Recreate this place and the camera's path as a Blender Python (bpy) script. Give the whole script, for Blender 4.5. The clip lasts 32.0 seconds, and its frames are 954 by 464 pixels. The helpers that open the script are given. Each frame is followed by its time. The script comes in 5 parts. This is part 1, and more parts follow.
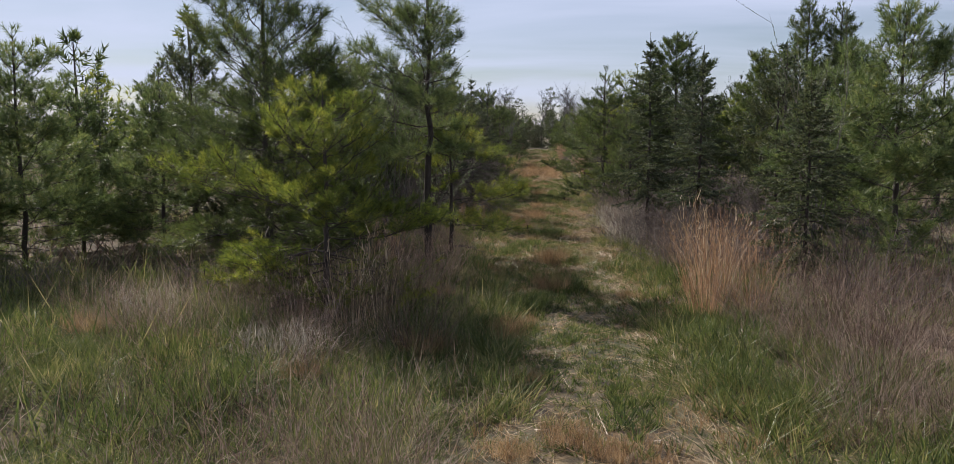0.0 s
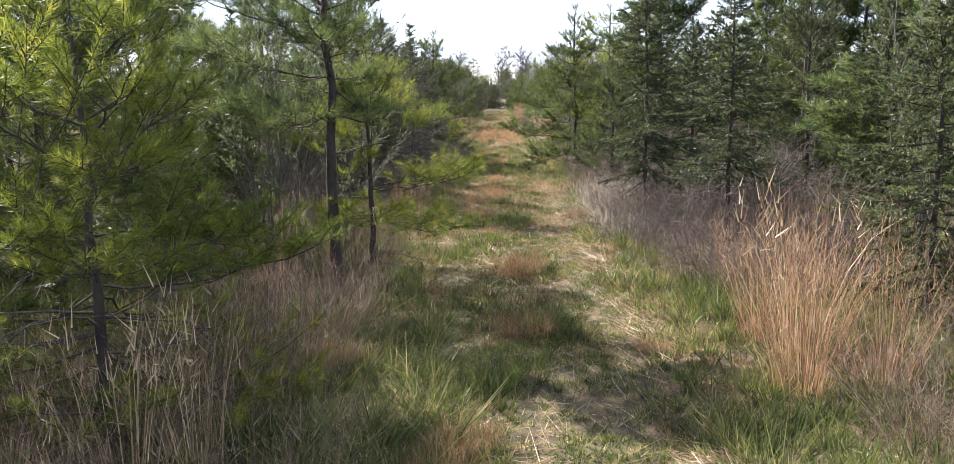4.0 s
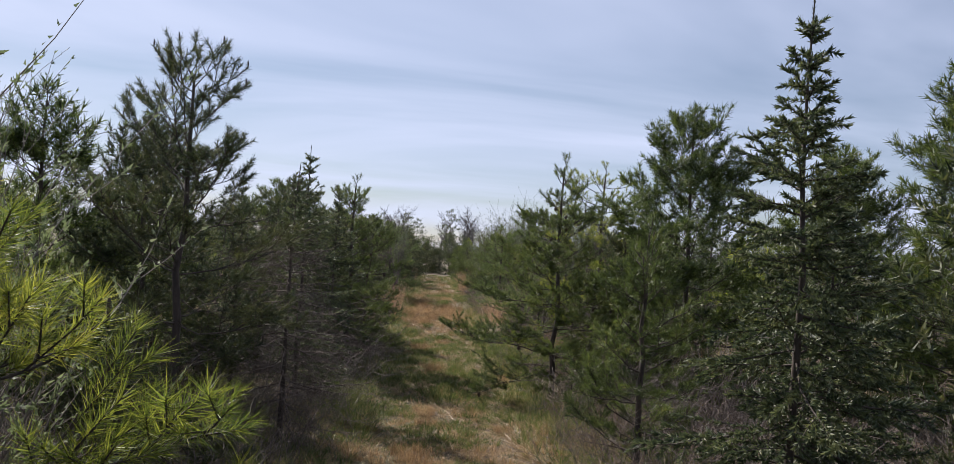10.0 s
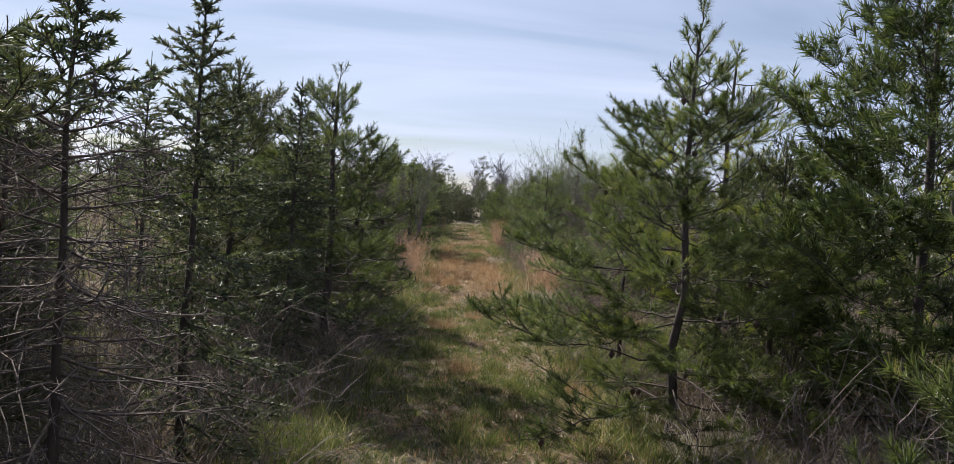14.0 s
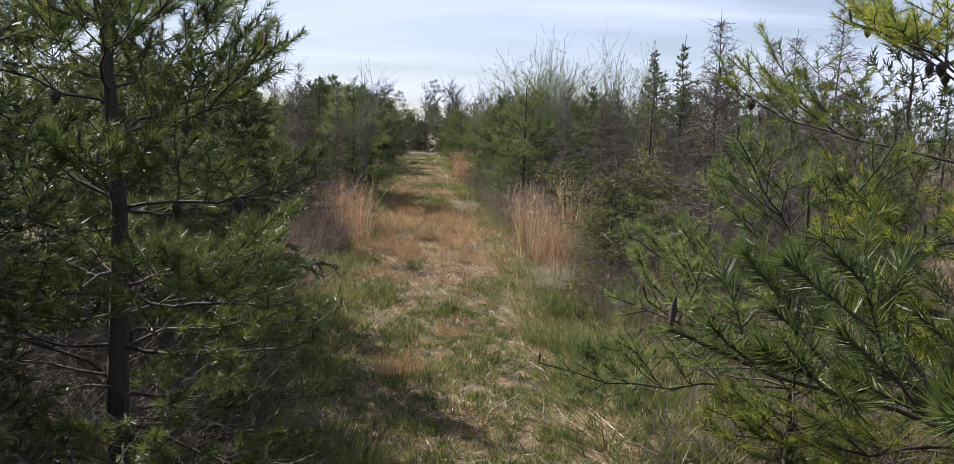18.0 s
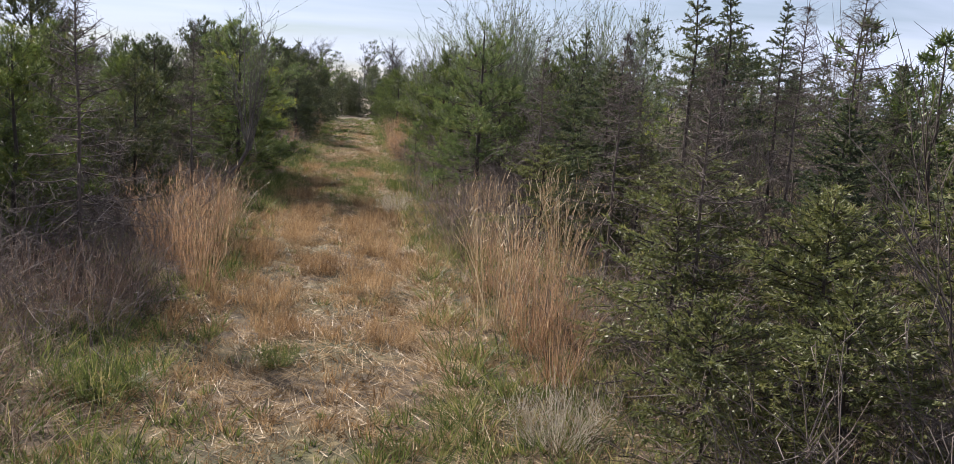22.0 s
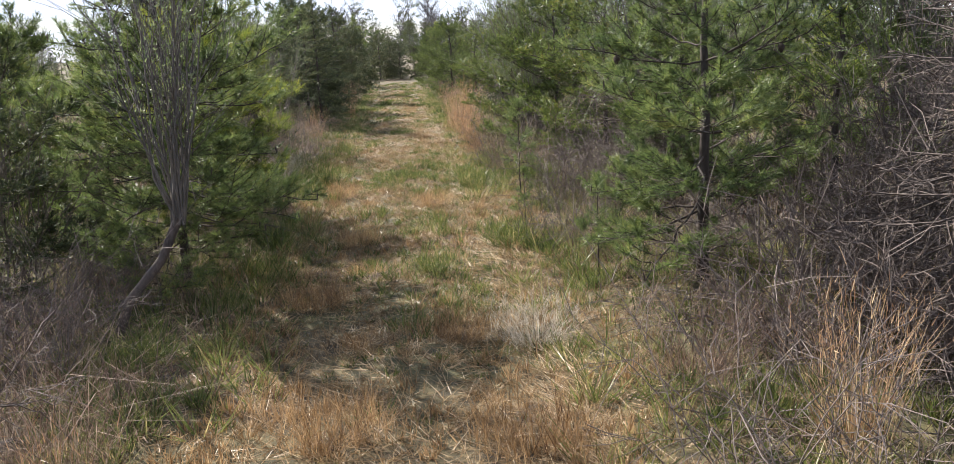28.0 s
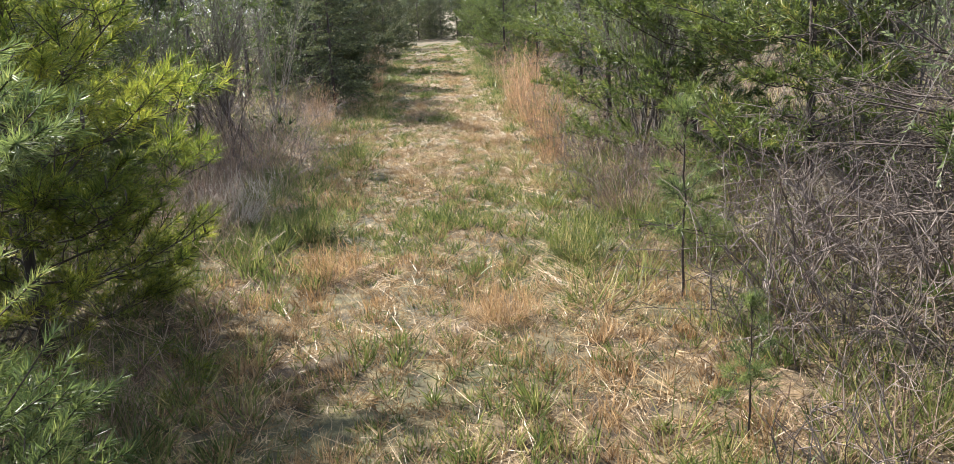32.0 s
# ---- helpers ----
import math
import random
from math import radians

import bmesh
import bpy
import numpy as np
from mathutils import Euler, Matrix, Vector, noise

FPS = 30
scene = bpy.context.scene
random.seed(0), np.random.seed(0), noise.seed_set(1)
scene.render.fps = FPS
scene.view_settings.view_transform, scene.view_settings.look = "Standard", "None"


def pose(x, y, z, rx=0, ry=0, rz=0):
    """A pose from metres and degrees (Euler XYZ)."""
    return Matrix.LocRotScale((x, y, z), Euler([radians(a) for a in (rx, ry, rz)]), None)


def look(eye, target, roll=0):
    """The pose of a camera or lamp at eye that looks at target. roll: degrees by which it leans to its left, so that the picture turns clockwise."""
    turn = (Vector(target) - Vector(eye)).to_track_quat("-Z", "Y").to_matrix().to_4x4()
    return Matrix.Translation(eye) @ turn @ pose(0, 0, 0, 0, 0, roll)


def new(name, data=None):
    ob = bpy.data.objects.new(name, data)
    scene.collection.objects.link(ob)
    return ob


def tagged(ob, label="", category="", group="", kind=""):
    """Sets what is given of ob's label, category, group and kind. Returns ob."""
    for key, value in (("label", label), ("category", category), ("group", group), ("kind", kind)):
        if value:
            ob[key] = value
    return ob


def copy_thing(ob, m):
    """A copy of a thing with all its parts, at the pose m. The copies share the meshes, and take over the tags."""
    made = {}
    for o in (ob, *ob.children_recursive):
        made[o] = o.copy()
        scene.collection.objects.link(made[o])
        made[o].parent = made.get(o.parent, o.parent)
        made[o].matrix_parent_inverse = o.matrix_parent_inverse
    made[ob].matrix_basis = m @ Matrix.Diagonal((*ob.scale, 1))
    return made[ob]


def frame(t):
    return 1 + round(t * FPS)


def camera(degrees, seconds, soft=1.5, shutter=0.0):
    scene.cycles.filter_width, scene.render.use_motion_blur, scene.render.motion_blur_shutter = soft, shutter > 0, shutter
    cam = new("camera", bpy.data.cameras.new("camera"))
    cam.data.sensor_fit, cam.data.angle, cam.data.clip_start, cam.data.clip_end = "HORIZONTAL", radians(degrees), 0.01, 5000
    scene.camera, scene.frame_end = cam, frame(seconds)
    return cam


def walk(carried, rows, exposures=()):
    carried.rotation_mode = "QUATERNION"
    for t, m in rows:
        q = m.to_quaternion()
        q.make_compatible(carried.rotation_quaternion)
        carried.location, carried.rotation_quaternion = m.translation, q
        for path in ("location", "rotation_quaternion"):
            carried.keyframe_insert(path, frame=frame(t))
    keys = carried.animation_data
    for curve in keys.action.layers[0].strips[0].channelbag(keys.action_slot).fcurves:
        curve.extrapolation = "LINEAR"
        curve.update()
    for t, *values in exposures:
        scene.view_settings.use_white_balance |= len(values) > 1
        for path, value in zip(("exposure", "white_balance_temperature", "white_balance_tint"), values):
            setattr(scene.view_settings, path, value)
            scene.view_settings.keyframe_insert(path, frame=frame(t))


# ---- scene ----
cam = camera(57.95, 32.0, 0.6)
# seconds, eye in metres, turn in degrees
PATH = [
    (0.0, 0.001, -0.0, 1.6, 83.17, -0.0, -0.08),
    (0.5, 0.013, 0.404, 1.564, 82.88, -0.06, -0.29),
    (1.0, 0.03, 0.824, 1.569, 82.95, 1.07, -2.82),
    (1.5, 0.102, 1.285, 1.567, 82.72, 1.25, -2.86),
    (2.0, 0.095, 1.74, 1.518, 81.59, 1.36, -2.69),
    (2.5, 0.116, 2.156, 1.521, 81.6, 2.4, -2.81),
    (4.5, 0.245, 3.797, 1.5, 80.47, 1.13, -3.04),
    (5.0, 0.243, 4.248, 1.507, 80.6, 1.95, -3.0),
    (5.5, 0.306, 4.692, 1.496, 80.71, 2.64, -3.47),
    (6.0, 0.306, 5.155, 1.489, 80.55, 2.35, -3.35),
    (6.5, 0.355, 5.608, 1.54, 82.73, 2.56, -3.54),
    (7.0, 0.384, 6.09, 1.596, 86.49, 0.21, -3.39),
    (7.5, 0.377, 6.56, 1.644, 86.81, -2.01, -3.8),
    (8.0, 0.451, 7.006, 1.665, 88.79, -2.7, -4.31),
    (8.5, 0.454, 7.456, 1.646, 88.54, -2.53, -4.57),
    (9.0, 0.516, 7.924, 1.657, 90.48, -2.9, -5.98),
    (9.5, 0.553, 8.403, 1.697, 91.71, -3.98, -6.64),
    (10.0, 0.624, 8.875, 1.699, 91.42, -3.77, -6.83),
    (10.5, 0.729, 9.412, 1.682, 90.78, -4.15, -7.66),
    (11.0, 0.764, 9.956, 1.688, 89.86, -3.67, -7.72),
    (11.5, 0.828, 10.535, 1.692, 91.97, -4.17, -7.73),
    (12.0, 0.828, 11.112, 1.666, 90.9, -5.79, -7.93),
    (12.5, 0.909, 11.702, 1.625, 90.33, -5.34, -7.29),
    (13.0, 0.935, 12.284, 1.615, 90.16, -5.66, -6.9),
    (13.5, 0.975, 12.823, 1.588, 88.22, -2.06, -4.63),
    (14.0, 0.994, 13.435, 1.555, 87.88, -4.09, -4.71),
    (14.5, 1.02, 13.971, 1.559, 88.0, -3.21, -5.19),
    (16.5, 1.081, 16.273, 1.618, 85.9, -1.75, -7.94),
    (17.0, 1.132, 16.887, 1.614, 85.17, -1.95, -7.91),
    (17.5, 1.172, 17.53, 1.618, 84.22, -2.89, -7.81),
    (18.0, 1.222, 18.141, 1.61, 83.06, -1.93, -7.88),
    (18.5, 1.223, 18.759, 1.62, 83.06, -2.69, -7.4),
    (19.0, 1.246, 19.355, 1.626, 82.65, -3.9, -7.31),
    (19.5, 1.326, 19.957, 1.641, 82.31, -4.84, -8.29),
    (20.0, 1.431, 20.56, 1.647, 82.53, -4.5, -12.0),
    (20.5, 1.589, 21.146, 1.65, 81.58, -5.12, -11.91),
    (21.0, 1.718, 21.745, 1.648, 81.18, -4.41, -12.04),
    (21.5, 1.906, 22.335, 1.593, 81.09, -3.17, -12.27),
    (22.0, 1.964, 22.965, 1.576, 80.99, -3.5, -11.74),
    (22.5, 2.08, 23.578, 1.532, 80.6, -2.91, -10.82),
    (23.0, 2.139, 24.257, 1.503, 80.07, -3.08, -8.76),
    (23.5, 2.167, 24.872, 1.505, 78.27, -2.09, -8.36),
    (24.0, 2.213, 25.49, 1.515, 77.92, -0.57, -8.57),
    (24.5, 2.242, 26.086, 1.547, 78.07, 0.85, -9.04),
    (25.0, 2.345, 26.717, 1.563, 81.29, 2.09, -10.08),
    (25.5, 2.324, 27.28, 1.57, 79.36, 1.7, -10.23),
    (27.5, 2.33, 29.396, 1.604, 77.79, 2.57, -10.13),
    (28.0, 2.322, 29.958, 1.604, 77.52, 2.8, -9.36),
    (28.5, 2.388, 30.524, 1.568, 77.12, 3.32, -10.06),
    (29.0, 2.417, 31.135, 1.555, 77.01, 2.44, -10.2),
    (29.5, 2.465, 31.749, 1.548, 76.27, 2.57, -10.87),
    (30.0, 2.517, 32.341, 1.592, 76.23, 1.17, -10.27),
    (30.5, 2.584, 32.908, 1.61, 75.77, 1.38, -10.93),
    (31.0, 2.679, 33.514, 1.599, 75.51, 1.54, -11.98),
    (31.5, 2.647, 34.086, 1.549, 75.57, 2.5, -9.7),
    (32.0, 2.675, 34.562, 1.535, 74.93, 3.11, -6.68),
]
walk(cam, [(t, pose(x, y, z, rx, ry, rz)) for t, x, y, z, rx, ry, rz in PATH], [(0, 0.5, 6300, 14), (2, 1.3, 6300, 14), (5, 1.7, 6300, 13), (6, 1.5, 6300, 14), (8, 0.82, 6300, 14), (12, 0.65, 6300, 14), (14, 0.8, 6300, 14), (17, 0.8, 6300, 14), (18.2, 0.95, 6300, 14), (19.5, 0.8, 6300, 14), (21, 0.88, 6300, 14), (23, 0.95, 6300, 14), (24.3, 1.1, 6300, 14), (25, 0.38, 6300, 14), (25.5, 0.45, 6300, 14), (28, 1.4, 6300, 11), (29, 1.5, 6300, 11), (30, 2.0, 6300, 9), (32, 1.8, 6300, 9)])

# ---------------------------------------------------------------- light
SUN_AZ, SUN_EL = 37.0, 40.0          # degrees left of the path's direction, degrees above the horizon
to_sun = Vector((-math.sin(radians(SUN_AZ)) * math.cos(radians(SUN_EL)), math.cos(radians(SUN_AZ)) * math.cos(radians(SUN_EL)), math.sin(radians(SUN_EL))))
sun = new("sun", bpy.data.lights.new("sun", "SUN"))
sun.data.energy, sun.data.angle, sun.data.color = 5.0, radians(0.6), (1.0, 0.93, 0.82)
sun.matrix_world = look((0, 0, 30), Vector((0, 0, 30)) - to_sun)

world = bpy.data.worlds.new("world")
scene.world = world
world.use_nodes = True
wn, wl = world.node_tree.nodes, world.node_tree.links
bg = wn["Background"]
sky = wn.new("ShaderNodeTexSky")
sky.sky_type, sky.sun_disc = "NISHITA", False
sky.sun_elevation, sky.sun_rotation = radians(SUN_EL), radians(-SUN_AZ)
sky.air_density, sky.dust_density, sky.ozone_density = 1.0, 0.4, 2.0
# thin cirrus: long streaks of white over the blue
geo = wn.new("ShaderNodeTexCoord")
sepw = wn.new("ShaderNodeSeparateXYZ")
wl.new(geo.outputs["Generated"], sepw.inputs[0])
zz = wn.new("ShaderNodeMath"); zz.operation = "ADD"; zz.inputs[1].default_value = 0.12
wl.new(sepw.outputs[2], zz.inputs[0])
flat = []
for i, s in ((0, 0.8), (1, 1.5)):
    d = wn.new("ShaderNodeMath"); d.operation = "DIVIDE"
    wl.new(sepw.outputs[i], d.inputs[0]); wl.new(zz.outputs[0], d.inputs[1])
    k = wn.new("ShaderNodeMath"); k.operation = "MULTIPLY"; k.inputs[1].default_value = s
    wl.new(d.outputs[0], k.inputs[0])
    flat.append(k)
cmb = wn.new("ShaderNodeCombineXYZ")
wl.new(flat[0].outputs[0], cmb.inputs[0]); wl.new(flat[1].outputs[0], cmb.inputs[1])
cn = wn.new("ShaderNodeTexNoise")
cn.inputs["Scale"].default_value, cn.inputs["Detail"].default_value, cn.inputs["Roughness"].default_value, cn.inputs["Distortion"].default_value = 0.5, 5, 0.5, 0.5
wl.new(cmb.outputs[0], cn.inputs["Vector"])
cr = wn.new("ShaderNodeMapRange")
cr.inputs[1].default_value, cr.inputs[2].default_value, cr.inputs[3].default_value, cr.inputs[4].default_value = 0.36, 0.68, 0.22, 0.95
wl.new(cn.outputs["Fac"], cr.inputs[0])
cmix = wn.new("ShaderNodeMix"); cmix.data_type = "RGBA"
cmix.inputs[7].default_value = (10.2, 11.2, 14.0, 1)
wl.new(cr.outputs[0], cmix.inputs[0]); wl.new(sky.outputs[0], cmix.inputs[6])
wl.new(cmix.outputs[2], bg.inputs[0])
bg.inputs[1].default_value = 0.046

# ---------------------------------------------------------------- materials
def node_material(name):
    m = bpy.data.materials.new(name)
    m.use_nodes = True
    return m, m.node_tree.nodes, m.node_tree.links, m.node_tree.nodes["Principled BSDF"]


def ramp(nodes, stops):
    r = nodes.new("ShaderNodeValToRGB")
    while len(r.color_ramp.elements) < len(stops):
        r.color_ramp.elements.new(0.5)
    for e, (p, c) in zip(r.color_ramp.elements, stops):
        e.position, e.color = p, (*c, 1)
    return r


def foliage(name, stops, through_light=0.35, rough=0.5, patch=0.6, clump=0.5, size=9.0):
    """Leaves, needles and blades: colour varies blade by blade and, over a metre or so, clump by clump; light passes through."""
    m, n, l, p = node_material(name)
    g = n.new("ShaderNodeNewGeometry")
    ns = n.new("ShaderNodeTexNoise")
    ns.inputs["Scale"].default_value, ns.inputs["Detail"].default_value = 1.7, 3
    tc = n.new("ShaderNodeTexCoord")
    l.new(tc.outputs["Object"], ns.inputs["Vector"])
    # clump tone; its dark end also stands in for shadowed gaps between tufts
    nc = n.new("ShaderNodeTexNoise")
    nc.inputs["Scale"].default_value, nc.inputs["Detail"].default_value = size, 2
    l.new(tc.outputs["Object"], nc.inputs["Vector"])
    nk = n.new("ShaderNodeMath"); nk.operation = "MULTIPLY_ADD"; nk.inputs[1].default_value, nk.inputs[2].default_value = 2 * clump, -clump
    l.new(nc.outputs["Fac"], nk.inputs[0])
    oi = n.new("ShaderNodeObjectInfo")
    a = n.new("ShaderNodeMath"); a.operation = "MULTIPLY_ADD"; a.inputs[1].default_value = 0.55
    l.new(g.outputs["Random Per Island"], a.inputs[0])
    b = n.new("ShaderNodeMath"); b.operation = "MULTIPLY_ADD"; b.inputs[1].default_value, b.inputs[2].default_value = patch, -0.5 * patch + 0.12
    l.new(ns.outputs["Fac"], b.inputs[0])
    l.new(b.outputs[0], a.inputs[2])
    c = n.new("ShaderNodeMath"); c.operation = "MULTIPLY_ADD"; c.inputs[1].default_value = 0.22
    l.new(oi.outputs["Random"], c.inputs[0]); l.new(nk.outputs[0], c.inputs[2])
    d = n.new("ShaderNodeMath"); d.operation = "ADD"
    l.new(a.outputs[0], d.inputs[0]); l.new(c.outputs[0], d.inputs[1])
    r = ramp(n, stops)
    l.new(d.outputs[0], r.inputs[0])
    l.new(r.outputs[0], p.inputs["Base Color"])
    p.inputs["Roughness"].default_value = rough
    p.inputs["Specular IOR Level"].default_value = 0.5 if rough < 0.6 else 0.15
    t = n.new("ShaderNodeBsdfTranslucent")
    l.new(r.outputs[0], t.inputs[0])
    mx = n.new("ShaderNodeMixShader")
    mx.inputs[0].default_value = through_light
    l.new(p.outputs[0], mx.inputs[1]); l.new(t.outputs[0], mx.inputs[2])
    l.new(mx.outputs[0], n["Material Output"].inputs[0])
    return m


def bark(name, dark, light, scale=30, bump=0.5):
    m, n, l, p = node_material(name)
    tc = n.new("ShaderNodeTexCoord")
    mp = n.new("ShaderNodeMapping")
    mp.inputs["Scale"].default_value = (1, 1, 0.3)
    l.new(tc.outputs["Object"], mp.inputs["Vector"])
    ns = n.new("ShaderNodeTexNoise")
    ns.inputs["Scale"].default_value, ns.inputs["Detail"].default_value, ns.inputs["Roughness"].default_value = scale, 5, 0.65
    l.new(mp.outputs[0], ns.inputs["Vector"])
    n2 = n.new("ShaderNodeTexNoise")
    n2.inputs["Scale"].default_value = 3.1
    l.new(tc.outputs["Object"], n2.inputs["Vector"])
    mx = n.new("ShaderNodeMath"); mx.operation = "MULTIPLY_ADD"; mx.inputs[1].default_value, mx.inputs[2].default_value = 0.7, -0.15
    l.new(n2.outputs["Fac"], mx.inputs[0])
    ad = n.new("ShaderNodeMath"); ad.operation = "MULTIPLY_ADD"; ad.inputs[1].default_value = 0.8
    l.new(ns.outputs["Fac"], ad.inputs[0]); l.new(mx.outputs[0], ad.inputs[2])
    r = ramp(n, [(0.3, dark), (0.8, light)])
    l.new(ad.outputs[0], r.inputs[0])
    l.new(r.outputs[0], p.inputs["Base Color"])
    p.inputs["Roughness"].default_value = 0.9
    bp = n.new("ShaderNodeBump")
    bp.inputs["Strength"].default_value, bp.inputs["Distance"].default_value = bump, 0.01
    l.new(ns.outputs["Fac"], bp.inputs["Height"])
    l.new(bp.outputs[0], p.inputs["Normal"])
    return m


NEEDLE = foliage("pine_needles", [(0.05, (0.016, 0.032, 0.010)), (0.45, (0.078, 0.108, 0.026)), (0.8, (0.15, 0.19, 0.042)), (1.0, (0.28, 0.25, 0.065))], 0.42, 0.45)
# yellow-green, lightened so that self-shaded crowns look lit by the sun
NEEDLE_YELLOW = foliage("yellow_green_needles", [(0.05, (0.03, 0.055, 0.012)), (0.4, (0.12, 0.16, 0.026)), (0.8, (0.29, 0.31, 0.045)), (1.0, (0.40, 0.37, 0.06))], 0.65, 0.42)
NEEDLE_DARK = foliage("dark_pine_needles", [(0.05, (0.012, 0.022, 0.010)), (0.5, (0.055, 0.074, 0.026)), (1.0, (0.16, 0.155, 0.05))], 0.35, 0.55)
# brighter copy of NEEDLE, the look of sunlit needles put into its colour
NEEDLE_BRIGHT = foliage("bright_pine_needles", [(0.05, (0.03, 0.05, 0.02)), (0.45, (0.11, 0.155, 0.05)), (0.8, (0.22, 0.26, 0.08)), (1.0, (0.34, 0.32, 0.10))], 0.5, 0.42)
SPRUCE = foliage("spruce_needles", [(0.05, (0.013, 0.024, 0.014)), (0.5, (0.072, 0.096, 0.04)), (1.0, (0.20, 0.21, 0.08))], 0.36, 0.55)
# paler grey-green than SPRUCE, sunlight on the bushes mixed into the colour
SCRUB = foliage("pale_spruce_needles", [(0.0, (0.06, 0.07, 0.028)), (0.5, (0.16, 0.175, 0.06)), (1.0, (0.30, 0.28, 0.10))], 0.42, 0.45)
LEAF = foliage("spring_buds", [(0.0, (0.08, 0.11, 0.05)), (0.5, (0.16, 0.20, 0.09)), (1.0, (0.27, 0.30, 0.16))], 0.45, 0.5)
GREEN = foliage("green_grass", [(0.05, (0.028, 0.045, 0.012)), (0.4, (0.085, 0.118, 0.03)), (0.7, (0.19, 0.205, 0.06)), (0.95, (0.44, 0.36, 0.17))], 0.42, 0.45)
STRAW = foliage("pale_straw", [(0.0, (0.16, 0.10, 0.05)), (0.45, (0.42, 0.30, 0.165)), (1.0, (0.72, 0.60, 0.42))], 0.3, 0.45)
THATCH = foliage("brown_thatch", [(0.0, (0.09, 0.055, 0.028)), (0.5, (0.30, 0.20, 0.10)), (1.0, (0.58, 0.45, 0.27))], 0.25, 0.5)
BRAMBLE = bark("pinkish_grey_stems", (0.036, 0.028, 0.026), (0.22, 0.178, 0.158), 50, 0.2)
TAWNY = foliage("tawny_grass", [(0.05, (0.09, 0.048, 0.022)), (0.5, (0.33, 0.21, 0.105)), (1.0, (0.60, 0.43, 0.24))], 0.4, 0.5)
RUST = foliage("rusty_broomsedge", [(0.05, (0.10, 0.05, 0.028)), (0.5, (0.38, 0.225, 0.125)), (1.0, (0.66, 0.48, 0.30))], 0.42, 0.5)
MAUVE = foliage("grey_dead_stems", [(0.05, (0.045, 0.028, 0.022)), (0.5, (0.20, 0.138, 0.105)), (1.0, (0.52, 0.41, 0.32))], 0.28, 0.6)
WHITE_GRASS = foliage("bleached_grass", [(0.0, (0.26, 0.22, 0.16)), (0.5, (0.44, 0.39, 0.31)), (1.0, (0.62, 0.57, 0.48))], 0.4, 0.5)
BARK = bark("pine_bark", (0.014, 0.011, 0.010), (0.078, 0.06, 0.049))
BARK_GREY = bark("grey_bark", (0.045, 0.039, 0.034), (0.18, 0.158, 0.138))
TWIG = bark("dead_twig_bark", (0.026, 0.02, 0.018), (0.145, 0.115, 0.098), 60, 0.2)
CONE = bark("cone_scales", (0.02, 0.014, 0.01), (0.10, 0.07, 0.05), 90, 0.8)
FAR_WOOD = bark("far_bark", (0.04, 0.037, 0.038), (0.10, 0.09, 0.088), 2, 0.1)

